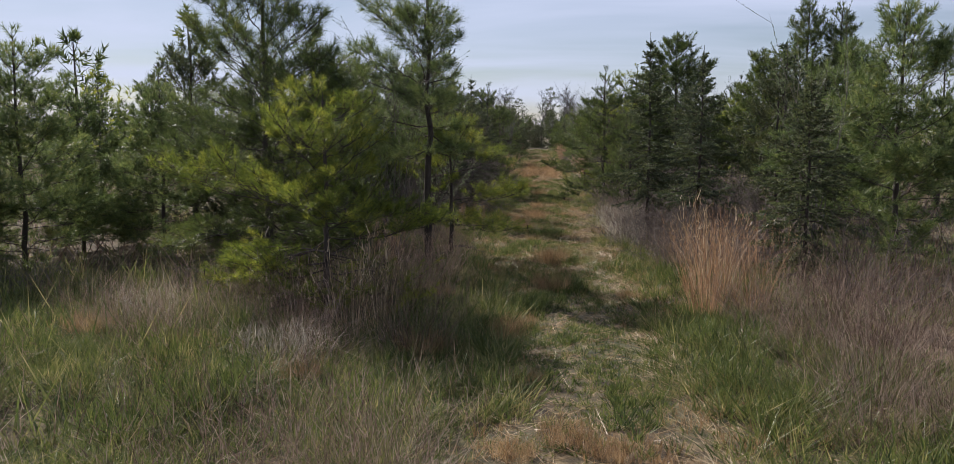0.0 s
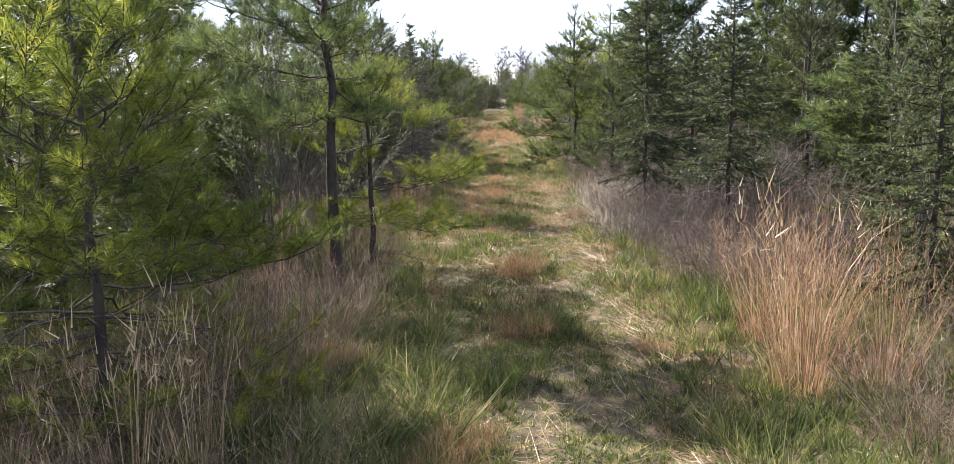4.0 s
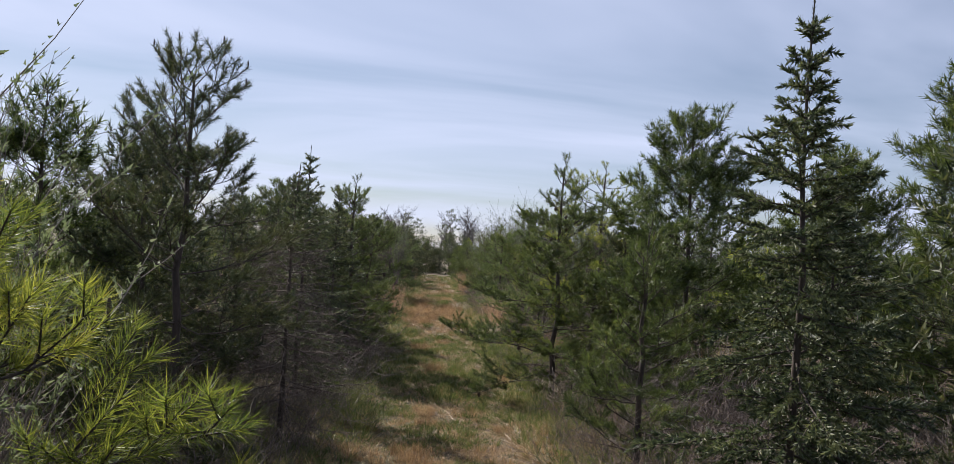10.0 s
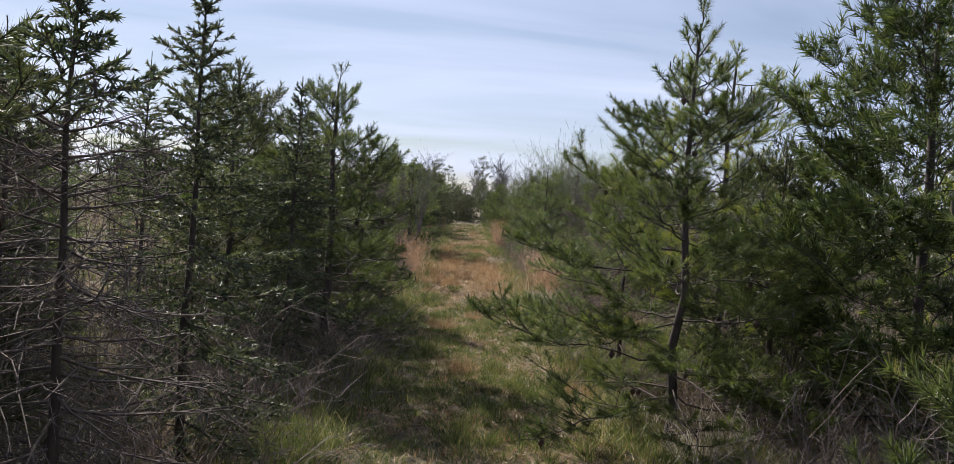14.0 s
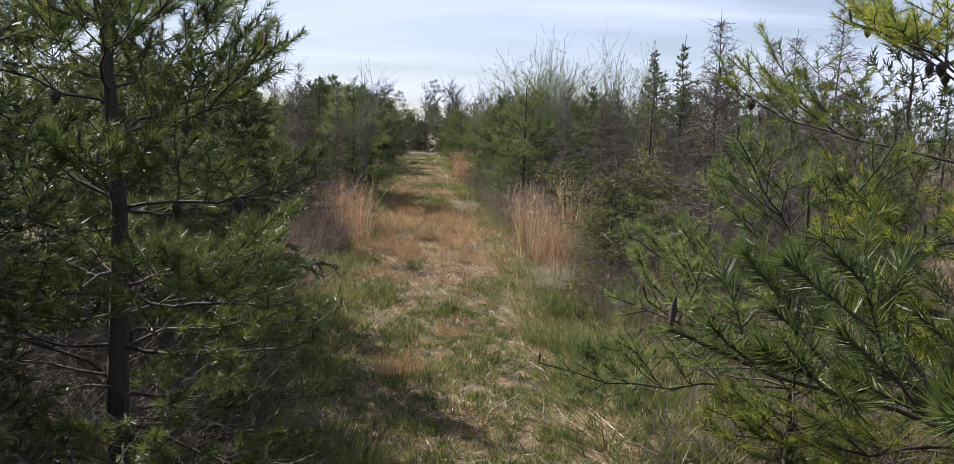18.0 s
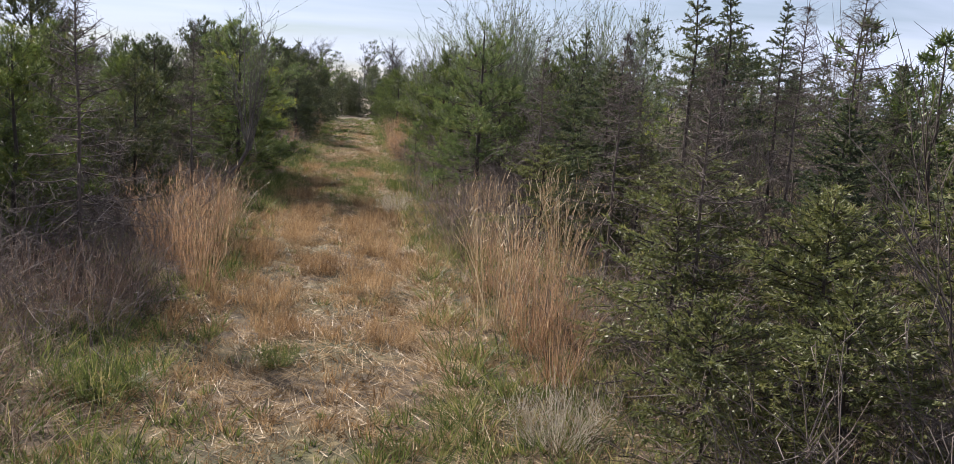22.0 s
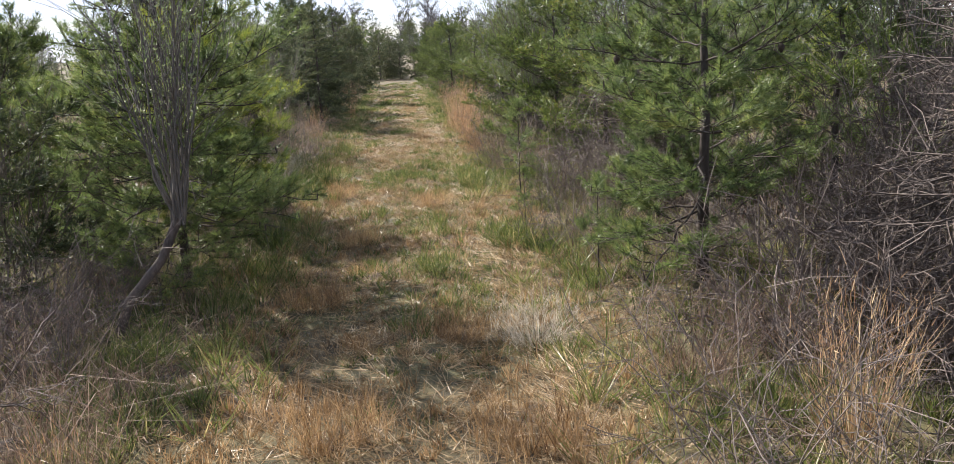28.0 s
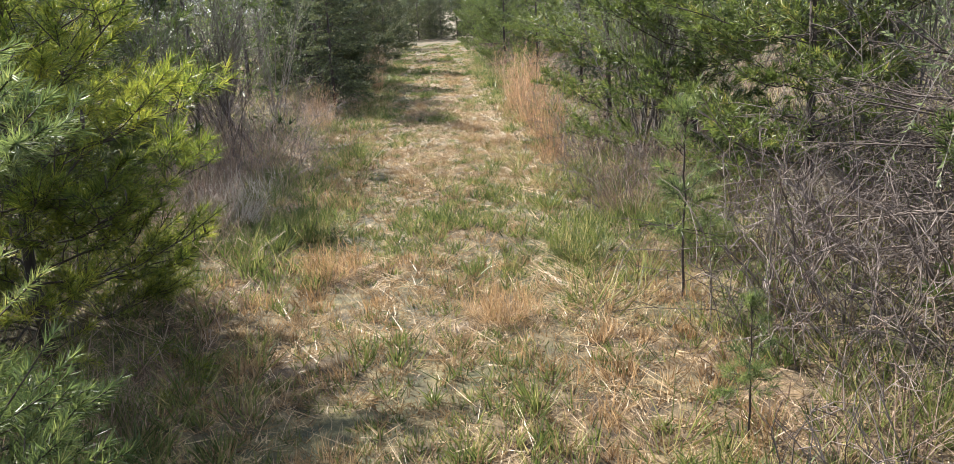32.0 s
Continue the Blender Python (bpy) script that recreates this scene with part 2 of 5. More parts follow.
# ---------------------------------------------------------------- mesh building
class Mesh:
    """Gathers tubes, blades and needles as arrays and turns them into one mesh."""
    def __init__(self):
        self.v, self.q, self.t, self.n = [], [], [], 0

    def add(self, verts, quads=None, tris=None):
        verts = np.asarray(verts, dtype=np.float32).reshape(-1, 3)
        if quads is not None and len(quads):
            self.q.append(np.asarray(quads, dtype=np.int32) + self.n)
        if tris is not None and len(tris):
            self.t.append(np.asarray(tris, dtype=np.int32) + self.n)
        self.v.append(verts)
        self.n += len(verts)

    def tube(self, pts, radii, sides=5):
        pts = np.asarray(pts, dtype=float)
        k = len(pts)
        tan = np.gradient(pts, axis=0)
        tan /= np.linalg.norm(tan, axis=1)[:, None] + 1e-9
        ref = np.array([0.31, 0.22, 0.92]) if abs(tan[0][2]) < 0.9 else np.array([1.0, 0.1, 0.0])
        u = np.cross(tan, ref); u /= np.linalg.norm(u, axis=1)[:, None] + 1e-9
        w = np.cross(tan, u)
        a = np.arange(sides) * 2 * np.pi / sides
        ring = pts[:, None, :] + np.asarray(radii)[:, None, None] * (u[:, None, :] * np.cos(a)[None, :, None] + w[:, None, :] * np.sin(a)[None, :, None])
        i = np.arange(k - 1)[:, None] * sides
        j = np.arange(sides)[None, :]
        jn = (j + 1) % sides
        q = np.stack([i + j, i + jn, i + sides + jn, i + sides + j], -1).reshape(-1, 4)
        self.add(ring.reshape(-1, 3), quads=q)

    def spikes(self, base, tip, width, rng):
        """One thin triangle from each base to each tip."""
        d = tip - base
        r = rng.normal(size=base.shape)
        s = np.cross(d, r)
        s /= np.linalg.norm(s, axis=1)[:, None] + 1e-9
        s *= (np.asarray(width) * 0.5).reshape(-1, 1) if np.ndim(width) else width * 0.5
        v = np.stack([base - s, base + s, tip], 1).reshape(-1, 3)
        self.add(v, tris=np.arange(len(v)).reshape(-1, 3))

    def blades(self, base, lean, height, width, droop, rng, seg=3):
        """Tapered ribbons from base points; lean is a horizontal vector for each, droop bends the tip further over."""
        n = len(base)
        s = np.linspace(0, 1, seg + 1)
        up = np.array([0, 0, 1.0])
        x = base[:, None, :] + lean[:, None, :] * (s[None, :, None] + droop[:, None, None] * s[None, :, None] ** 3) + (height[:, None] * (s[None, :] - 0.45 * droop[:, None] * s[None, :] ** 3))[..., None] * up
        a = rng.uniform(0, 2 * np.pi, n)
        side = np.stack([np.cos(a), np.sin(a), 0 * a], 1)
        wd = np.asarray(width).reshape(-1, 1) * (1 - 0.85 * s)[None, :] * 0.5
        lft, rgt = x - side[:, None, :] * wd[..., None], x + side[:, None, :] * wd[..., None]
        v = np.stack([lft, rgt], 2).reshape(n, -1, 3)
        m = 2 * (seg + 1)
        f = np.array([[2 * i, 2 * i + 1, 2 * i + 3, 2 * i + 2] for i in range(seg)])
        q = (np.arange(n)[:, None, None] * m + f[None]).reshape(-1, 4)
        self.add(v.reshape(-1, 3), quads=q)

    def data(self, name, material):
        me = bpy.data.meshes.new(name)
        if self.n == 0:
            return me
        v = np.concatenate(self.v)
        q = np.concatenate(self.q) if self.q else np.zeros((0, 4), np.int32)
        t = np.concatenate(self.t) if self.t else np.zeros((0, 3), np.int32)
        me.vertices.add(len(v)); me.vertices.foreach_set("co", v.ravel())
        loops = np.concatenate([q.ravel(), t.ravel()])
        me.loops.add(len(loops)); me.loops.foreach_set("vertex_index", loops)
        start = np.concatenate([np.arange(len(q)) * 4, len(q) * 4 + np.arange(len(t)) * 3]).astype(np.int32)
        me.polygons.add(len(start)); me.polygons.foreach_set("loop_start", start)
        me.update(calc_edges=True)
        me.materials.append(material)
        return me


def part(name, mesh, material, parent, label=""):
    ob = new(name, mesh.data(name, material))
    ob.parent = parent
    return tagged(ob, label)


def curve_points(start, way, length, rise, n, rng, wobble=0.04):
    """A bending line: starts along way, is lifted (rise > 0) or sags, and wobbles."""
    s = np.linspace(0, 1, n)
    way = np.asarray(way, float) / np.linalg.norm(way)
    p = np.asarray(start, float) + np.outer(s * length, way)
    p[:, 2] += rise * length * s ** 2
    w = np.cumsum(rng.normal(0, wobble * length / n, (n, 3)), axis=0)
    w[0] = 0
    return p + w


def at(pts, f):
    x = f * (len(pts) - 1)
    i = min(int(x), len(pts) - 2)
    return pts[i] + (pts[i + 1] - pts[i]) * (x - i), (pts[i + 1] - pts[i]) / (np.linalg.norm(pts[i + 1] - pts[i]) + 1e-9)


def brush(mesh, a, b, count, length, width, rng, spread=0.8):
    """Needles all round a shoot that runs from a to b, leaning towards its tip."""
    a, b = np.asarray(a, float), np.asarray(b, float)
    ax = (b - a) / (np.linalg.norm(b - a) + 1e-9)
    f = rng.uniform(0, 1, count) ** 0.8
    base = a + (b - a) * f[:, None]
    r = rng.normal(size=(count, 3))
    r -= (r @ ax)[:, None] * ax
    r /= np.linalg.norm(r, axis=1)[:, None] + 1e-9
    sp = spread * rng.uniform(0.6, 1.25, count) * (1.15 - 0.6 * f)
    d = ax * np.cos(sp)[:, None] + r * np.sin(sp)[:, None]
    ln = length * rng.uniform(0.7, 1.1, count)
    mesh.spikes(base, base + d * ln[:, None], width, rng)


# ---------------------------------------------------------------- trees
def pine(name, label, seed, height, spread, first=0.12, needle_mat=None, density=1.0, detail=2, trunk_r=None, lean=(0, 0), needle=0.10, bareness=0.25, cones=0, whorl_gap=0.27, dead_low=8, side=0.0, flat=0.0, thick=0.0036, cone=0.62):
    """A young pine: whorls of crooked limbs, side shoots, and bottle-brushes of long needles on the outer shoots.
    detail 2: limbs are parts of their own; 1: a crown in one piece; 0: a coarse crown for trees far from the path. side: how much longer the limbs grow towards +x."""
    rng = np.random.default_rng(seed)
    needle_mat = needle_mat or NEEDLE
    tree = tagged(new(name), label, "tree", "trees beside the path")
    tr = trunk_r or 0.008 * height + 0.009
    s = np.linspace(0, 1, 9)
    tp = np.stack([lean[0] * s + rng.normal(0, 0.012, 9) * height * s * (1 - s) * 2, lean[1] * s + rng.normal(0, 0.012, 9) * height * s * (1 - s) * 2, height * s], 1)
    m = Mesh()
    m.tube(tp, tr * (1.12 - s) ** 0.9 + 0.004, 8 if detail else 5)
    part("trunk", m, BARK, tree)
    crown, wood = Mesh(), Mesh()
    spec = []
    h = first * height
    turn = rng.uniform(0, 6)
    gap = whorl_gap * (1.0, 1.0, 1.0)[detail] * (1.35 if detail == 0 else 1.0)
    while h < height * 0.97:
        k = int(rng.integers(4, 6)) if detail else 4
        turn += rng.uniform(0.5, 1.2)
        for i in range(k):
            spec.append((h + rng.uniform(-0.08, 0.08), turn + i * 2 * np.pi / k + rng.normal(0, 0.25)))
        h += gap * rng.uniform(0.75, 1.25) * (0.75 + 0.25 * (1 - h / height))
    spec.append((height * 0.985, 0.0))
    cone_spots = []
    fine = detail == 2
    sides = 5 if fine else 3
    for h, az in spec:
        f = min(max(h / height, 0.02), 0.99)
        base, _ = at(tp, f)
        g = max(0.0, (f - first) / (1 - first + 1e-6))
        top = f > 0.975
        prof = (0.8 + 0.3 * g) if g < 0.25 else 0.875 * ((1 - g) / 0.75) ** cone
        L = 0.16 if top else max(0.15, spread * prof * rng.uniform(0.6, 1.2) * (1 + side * np.cos(az)))
        el = 1.5 if top else radians(-8 - 6 * flat + (60 - 24 * flat) * g ** 1.2 + rng.normal(0, 11))
        lp = curve_points(base, (np.cos(az) * np.cos(el), np.sin(az) * np.cos(el), np.sin(el)), L, 0.14 + 0.12 * g, 9, rng, 0.15)
        lm = Mesh() if fine else wood
        nm = Mesh() if fine else crown
        lr = 0.16 * tr * (1 - 0.5 * g) + 0.0025
        lm.tube(lp, np.linspace(lr, 0.0028, 9), sides)
        if fine and L > 0.3:
            bud = lp[-1] + np.array([rng.normal(0, 0.006), rng.normal(0, 0.006), 0.05])
            lm.tube([lp[-1], lp[-1] * 0.4 + bud * 0.6, bud], [0.0035, 0.006, 0.002], 5)
        shoots = [(at(lp, 0.7)[0], lp[-1])]
        nsub = max(2, int(L / (0.085 if detail else 0.17)))
        for j in range(nsub):
            ff = bareness + (0.97 - bareness) * (min(nsub - 1, 2 * (j // 2)) + rng.uniform(0.2, 0.8)) / nsub
            b0, tg = at(lp, ff)
            sd = np.cross(tg, (0, 0, 1)); sd /= np.linalg.norm(sd) + 1e-9
            w2 = tg * 0.6 + sd * (1 if j % 2 else -1) * rng.uniform(0.5, 1.2) + np.array([0, 0, rng.uniform(-0.3, 0.5) + 0.35 * g])
            l2 = (L * (1.02 - ff) * rng.uniform(0.35, 0.75) + 0.07)
            sp = curve_points(b0, w2, l2, 0.3, 4, rng, 0.1)
            if detail:
                lm.tube(sp, np.linspace(0.0034, 0.0016, 4), 4 if fine else 3)
            shoots.append((at(sp, 0.25 if l2 < 0.25 else 0.45)[0], sp[-1]))
            if l2 > 0.17 and detail:
                for q in ((-1, 1, -1, 1, 1) if l2 > 0.26 else (-1, 1, 1)):
                    b1, t1 = at(sp, rng.uniform(0.2, 0.8))
                    w3 = t1 * 0.7 + np.cross(t1, (0, 0, 1)) * q * 0.9 + np.array([0, 0, rng.uniform(-0.3, 0.7)])
                    e1 = b1 + w3 / np.linalg.norm(w3) * (0.05 + l2 * rng.uniform(0.12, 0.4))
                    if fine:
                        lm.tube([b1, (b1 + e1) / 2, e1], [0.003, 0.0025, 0.0018], 3)
                    shoots.append((b1 + (e1 - b1) * 0.2, e1))
            if cones and rng.uniform() < cones:
                cone_spots.append(b0)
        for a_, b_ in shoots:
            ln = np.linalg.norm(b_ - a_)
            a2 = b_ + (a_ - b_) * min(1.0, 0.15 / (ln + 1e-6))
            if fine:
                brush(nm, a2, b_, int(44 * density), needle * rng.uniform(0.75, 1.1), thick, rng, 1.1)
                brush(nm, a_, a2, int(60 * max(0, ln - 0.1) * density), needle * 0.75, thick, rng, 1.25)
            elif detail == 1:
                brush(nm, a2, b_, int(24 * density), needle * 1.0, 0.0085, rng, 1.0)
                brush(nm, a_, a2, int(30 * max(0, ln - 0.1) * density), needle * 0.85, 0.0085, rng, 1.0)
            else:
                brush(nm, a_, b_, int((7 + 24 * ln) * density), needle * 1.35, 0.026, rng, 1.15)
        if fine:
            limb = part("limb", lm, BARK, tree)
            part("foliage", nm, needle_mat, limb)
    for k in range(dead_low if detail else 0):
        b0, _ = at(tp, rng.uniform(0.04, max(first, 0.12) * 1.4 + 0.06))
        az = rng.uniform(0, 6.28)
        L = spread * rng.uniform(0.3, 0.7)
        lp = curve_points(b0, (np.cos(az), np.sin(az), rng.uniform(-0.2, 0.25)), L, -0.1, 5, rng, 0.16)
        dry = Mesh()
        dry.tube(lp, np.linspace(0.007, 0.002, 5), 4)
        for j in range(7):
            b1, t1 = at(lp, rng.uniform(0.25, 1))
            e1 = b1 + (t1 * 0.6 + rng.normal(0, 0.6, 3)) * L * rng.uniform(0.15, 0.4)
            dry.tube([b1, (b1 + e1) / 2 + rng.normal(0, 0.012, 3), e1], [0.0028, 0.002, 0.001], 3)
        part("dead_limb", dry, TWIG, tree, "bare grey dead lower limb")
    if not fine:
        if wood.n:
            tagged(part("branchwork", wood, BARK, tree), kind="stuff")
        part("crown", crown, needle_mat, tree)
    for c in cone_spots:
        cm = Mesh()
        zs = np.linspace(0, 0.06, 6)
        cm.tube(np.stack([c[0] + 0 * zs, c[1] + 0 * zs, c[2] - zs], 1), np.array([0.004, 0.017, 0.021, 0.018, 0.011, 0.002]), 7)
        part("cone", cm, CONE, tree, "dark brown closed pine cone")
    return tree


def spruce(name, label, seed, height, spread, first=0.06, fine=True, density=1.0, mat=None, dead=0.0, gap=0.105, droop=0.16, parts=False):
    """A young spruce: a spire with a bare-stemmed leader, tiers of limbs with flat side twigs, short stiff needles. dead: the share of needles lost, from below."""
    rng = np.random.default_rng(seed)
    mat = mat or SPRUCE
    tree = tagged(new(name), label, "tree", "trees beside the path")
    s = np.linspace(0, 1, 8)
    tp = np.stack([rng.normal(0, 0.006, 8) * height * s, rng.normal(0, 0.006, 8) * height * s, height * s], 1)
    m = Mesh()
    m.tube(tp, (0.0075 * height + 0.005) * (1.02 - s) * (0.75 if dead > 0.9 else 1) + 0.002, 7)
    part("trunk", m, BARK if dead < 0.9 else TWIG, tree)
    crown, wood = Mesh(), Mesh()
    h = first * height
    az = rng.uniform(0, 6)
    tier = 0
    while h < height * (0.985 if dead > 0.9 else 0.95):
        f = h / height
        bare = f < dead
        az += 2.4 + rng.normal(0, 0.3)
        prof = (1 - f) ** 0.9 * (0.8 + 0.6 * min(f * 3, 1)) / 1.1 * (0.75 if f > 0.8 else 1.0)
        L = max(0.045, spread * prof * rng.uniform(0.5, 1.25))
        el = radians(-14 + 66 * f ** 2) - droop * (1 - f) + rng.normal(0, 0.17)
        base, _ = at(tp, f)
        lp = curve_points(base, (np.cos(az) * np.cos(el), np.sin(az) * np.cos(el), np.sin(el)), L, 0.12, 5, rng, 0.07)
        big = parts and L > 0.36
        lm = Mesh() if big else wood
        nm = Mesh() if big else crown
        lm.tube(lp, np.linspace(0.0045 + 0.003 * L, 0.0016, 5), 4 if fine else 3)
        if not bare:
            brush(nm, at(lp, 0.06)[0], lp[-1], int((10 + 150 * L) * density * (1 if fine else 0.25)), 0.034 if fine else 0.09, 0.010 if fine else 0.045, rng, 1.1)
        nt = int(L / (0.05 if fine else 0.15)) + 1
        for j in range(nt):
            ff = 0.05 + 0.92 * (j + rng.uniform(0, 1)) / nt
            b0, tg = at(lp, ff)
            side = np.cross(tg, (0, 0, 1)); side /= np.linalg.norm(side) + 1e-9
            sg = 1 if j % 2 else -1
            w2 = tg * 0.7 + side * sg * rng.uniform(0.5, 1.1) + np.array([0, 0, rng.uniform(-0.6, 0.25)])
            l2 = (L * (1.02 - ff) * 0.55 + 0.05) * rng.uniform(0.6, 1.1)
            e2 = b0 + w2 / np.linalg.norm(w2) * l2
            if fine or bare:
                lm.tube([b0, (b0 + e2) / 2 + rng.normal(0, 0.006, 3), e2], [0.0028, 0.0022, 0.0014], 3)
            if not bare:
                brush(nm, b0, e2, int((8 + 160 * l2) * density * (1 if fine else 0.22)), 0.034 if fine else 0.09, 0.010 if fine else 0.045, rng, 1.1)
            elif fine:
                for q in range(4):
                    b1 = b0 + (e2 - b0) * rng.uniform(0.2, 0.95)
                    e1 = b1 + rng.normal(0, 0.06, 3) + np.array([0, 0, -0.02])
                    lm.tube([b1, e1], [0.0016, 0.001], 3)
        if big:
            limb = part("limb", lm, TWIG if bare else BARK, tree)
            if nm.n:
                part("foliage", nm, mat, limb)
        tier += 1
        if f < 0.55 or not fine:
            h += gap * rng.uniform(0.25, 0.6) * (1.0 - 0.45 * f) * (1 if fine else 3.2)
        else:
            h += 0.012 if tier % 6 else height * rng.uniform(0.018, 0.03)
    if not dead > 0.9:
        brush(crown, tp[-2] * 0.55 + tp[-1] * 0.45, tp[-1], int(70 * density), 0.018, 0.004, rng, 0.8)
    if wood.n:
        tagged(part("branchwork", wood, TWIG if dead > 0.4 else BARK, tree), kind="stuff")
    if crown.n:
        part("crown", crown, mat, tree)
    return tree


def bare_shrub(name, label, seed, height, spread, stems=9, buds=0.5, mat=None, split=5, category="shrub", trunk=None, joined=False, stem_r=0.0035):
    """Many thin upright stems that fork several times, with a haze of opening buds."""
    rng = np.random.default_rng(seed)
    sh = tagged(new(name), label, category, "shrubs beside the path")
    bud, tangle = Mesh(), Mesh()
    for k in range(stems):
        m = tangle if joined else Mesh()
        az = rng.uniform(0, 2 * np.pi)
        out = spread * rng.uniform(0.15, 1.0) / height
        L = height * rng.uniform(0.65, 1.0)
        base = np.array([rng.normal(0, 0.06 * spread), rng.normal(0, 0.06 * spread), 0.0])
        if trunk is not None:
            base = np.asarray(trunk, float) + rng.normal(0, 0.015, 3)
            L = max(0.3, L - base[2])
        lp = curve_points(base, (np.cos(az) * out, np.sin(az) * out, 1), L, -0.05, 7, rng, 0.07)
        m.tube(lp, np.linspace(0.004 + stem_r * height, 0.0016, 7), 4)
        tips = [(lp[-2], lp[-1])]
        for j in range(split):
            b0, tg = at(lp, rng.uniform(0.25, 0.95))
            w = tg + rng.normal(0, 0.38, 3)
            l2 = L * rng.uniform(0.18, 0.42)
            sp = curve_points(b0, w, l2, 0.05, 4, rng, 0.1)
            m.tube(sp, np.linspace(0.004, 0.0013, 4), 3)
            tips.append((sp[1], sp[-1]))
            for q in range(4):
                b1, t1 = at(sp, rng.uniform(0.2, 0.95))
                e1 = b1 + (t1 + rng.normal(0, 0.45, 3)) * l2 * rng.uniform(0.2, 0.5)
                m.tube([b1, (b1 + e1) / 2 + rng.normal(0, 0.01, 3), e1], [0.002, 0.0016, 0.001], 3)
                tips.append((b1, e1))
        if not joined:
            part("stem", m, mat or BARK_GREY, sh)
        for a, b in tips:
            if buds > 0:
                brush(bud, a, b, max(1, int(14 * buds)), 0.028, 0.012, rng, 0.9)
    if joined:
        tagged(part("stem_tangle", tangle, mat or BARK_GREY, sh), kind="stuff")
    if bud.n:
        part("bud_haze", bud, LEAF, sh, "pale green opening leaf buds")
    return sh


def bramble(name, label, seed, radius, height, stems=52, mat=None):
    """A tangle of thin arching dead stems with short side twigs."""
    rng = np.random.default_rng(seed)
    m, tw = Mesh(), Mesh()
    for k in range(stems):
        a, r = rng.uniform(0, 2 * np.pi), radius * np.sqrt(rng.uniform(0, 1)) * 0.7
        b = np.array([np.cos(a) * r, np.sin(a) * r, 0])
        way = np.array([rng.normal(0, 0.5), rng.normal(0, 0.5), 1.0])
        L = height * rng.uniform(0.5, 1.2)
        lp = curve_points(b, way, L, -rng.uniform(0.1, 0.6), 6, rng, 0.16)
        m.tube(lp, np.linspace(0.0034, 0.0013, 6), 3)
        for j in range(5):
            b0, tg = at(lp, rng.uniform(0.25, 1.0))
            sp = curve_points(b0, tg + rng.normal(0, 0.7, 3), L * rng.uniform(0.1, 0.35), -0.1, 3, rng, 0.2)
            tw.tube(sp, [0.0021, 0.0017, 0.001], 3)
    ob = tagged(new(name), label, "brush", "dead brush beside the path")
    tagged(part("stem_tangle", m, mat or BRAMBLE, ob), kind="stuff")
    tagged(part("twig_tangle", tw, mat or BRAMBLE, ob), kind="stuff")
    return ob


def broomsedge(name, label, seed, height, radius, count=130, mat=None, lean=(0.0, 0.0), droop=0.5, width=0.0045):
    """A clump of dry upright grass stalks from one tussock, with feathery bent tips and a skirt of leaf blades."""
    rng = np.random.default_rng(seed)
    m = Mesh()
    a, r = rng.uniform(0, 2 * np.pi, count), radius * np.sqrt(rng.uniform(0, 1, count)) * 0.45
    base = np.stack([np.cos(a) * r, np.sin(a) * r, 0 * a - 0.01], 1)
    h = height * (0.3 + 0.75 * rng.beta(2.2, 1.6, count))
    out = np.stack([np.cos(a), np.sin(a), 0 * a], 1) * (radius * rng.uniform(0.1, 1.15, count) * h / height)[:, None] + np.array([lean[0], lean[1], 0]) * h[:, None] + rng.normal(0, 0.03, (count, 3)) * [1, 1, 0]
    m.blades(base, out, h, rng.uniform(0.6, 1.3, count) * width, rng.uniform(0.1, 1, count) * droop, rng, 4)
    tip = base + out * 0.9 + np.stack([0 * h, 0 * h, h * 0.8], 1)
    for k in range(3):
        e = tip + rng.normal(0, 0.03, (count, 3)) + np.stack([0 * h, 0 * h, rng.uniform(-0.02, 0.06, count)], 1)
        b = base + out * 0.7 + np.stack([0 * h, 0 * h, h * (0.62 + 0.08 * k)], 1)
        m.spikes(b, b + (e - tip) + np.stack([0 * h, 0 * h, 0 * h + 0.05], 1), width * 1.1, rng)
    clump = tagged(new(name), label, "grass clump", "dry grass clumps")
    tagged(part("tussock", m, mat or RUST, clump), kind="stuff")
    skirt = Mesh()
    n2 = count
    a2 = rng.uniform(0, 2 * np.pi, n2)
    b2 = np.stack([np.cos(a2), np.sin(a2), 0 * a2], 1) * (radius * 0.5 * rng.uniform(0, 1, n2))[:, None]
    skirt.blades(b2, np.stack([np.cos(a2), np.sin(a2), 0 * a2], 1) * rng.uniform(0.05, 0.3, n2)[:, None] * (radius + 0.15), height * rng.uniform(0.12, 0.42, n2), rng.uniform(0.7, 1.3, n2) * width, rng.uniform(0.3, 1.2, n2), rng, 3)
    tagged(part("leaf_skirt", skirt, mat or RUST, clump), kind="stuff")
    return clump


# ---------------------------------------------------------------- ground
def path_x(y):
    return 0.2 + 0.07 * y


def ground_z(x, y):
    e = np.abs(x - path_x(y))
    z = 0.03 * np.sin(x * 1.7 + 0.6 * np.sin(y * 0.9)) * np.sin(y * 1.3 + 0.4) * np.clip(e / 1.5, 0.3, 1.6)
    z = z + 0.018 * np.sin(x * 4.1 + y * 1.1) * np.sin(y * 3.7 - x)
    return z - 0.03 * np.exp(-((e - 0.55) / 0.22) ** 2) + 0.05 * np.clip(e - 1.2, 0, 1.5)


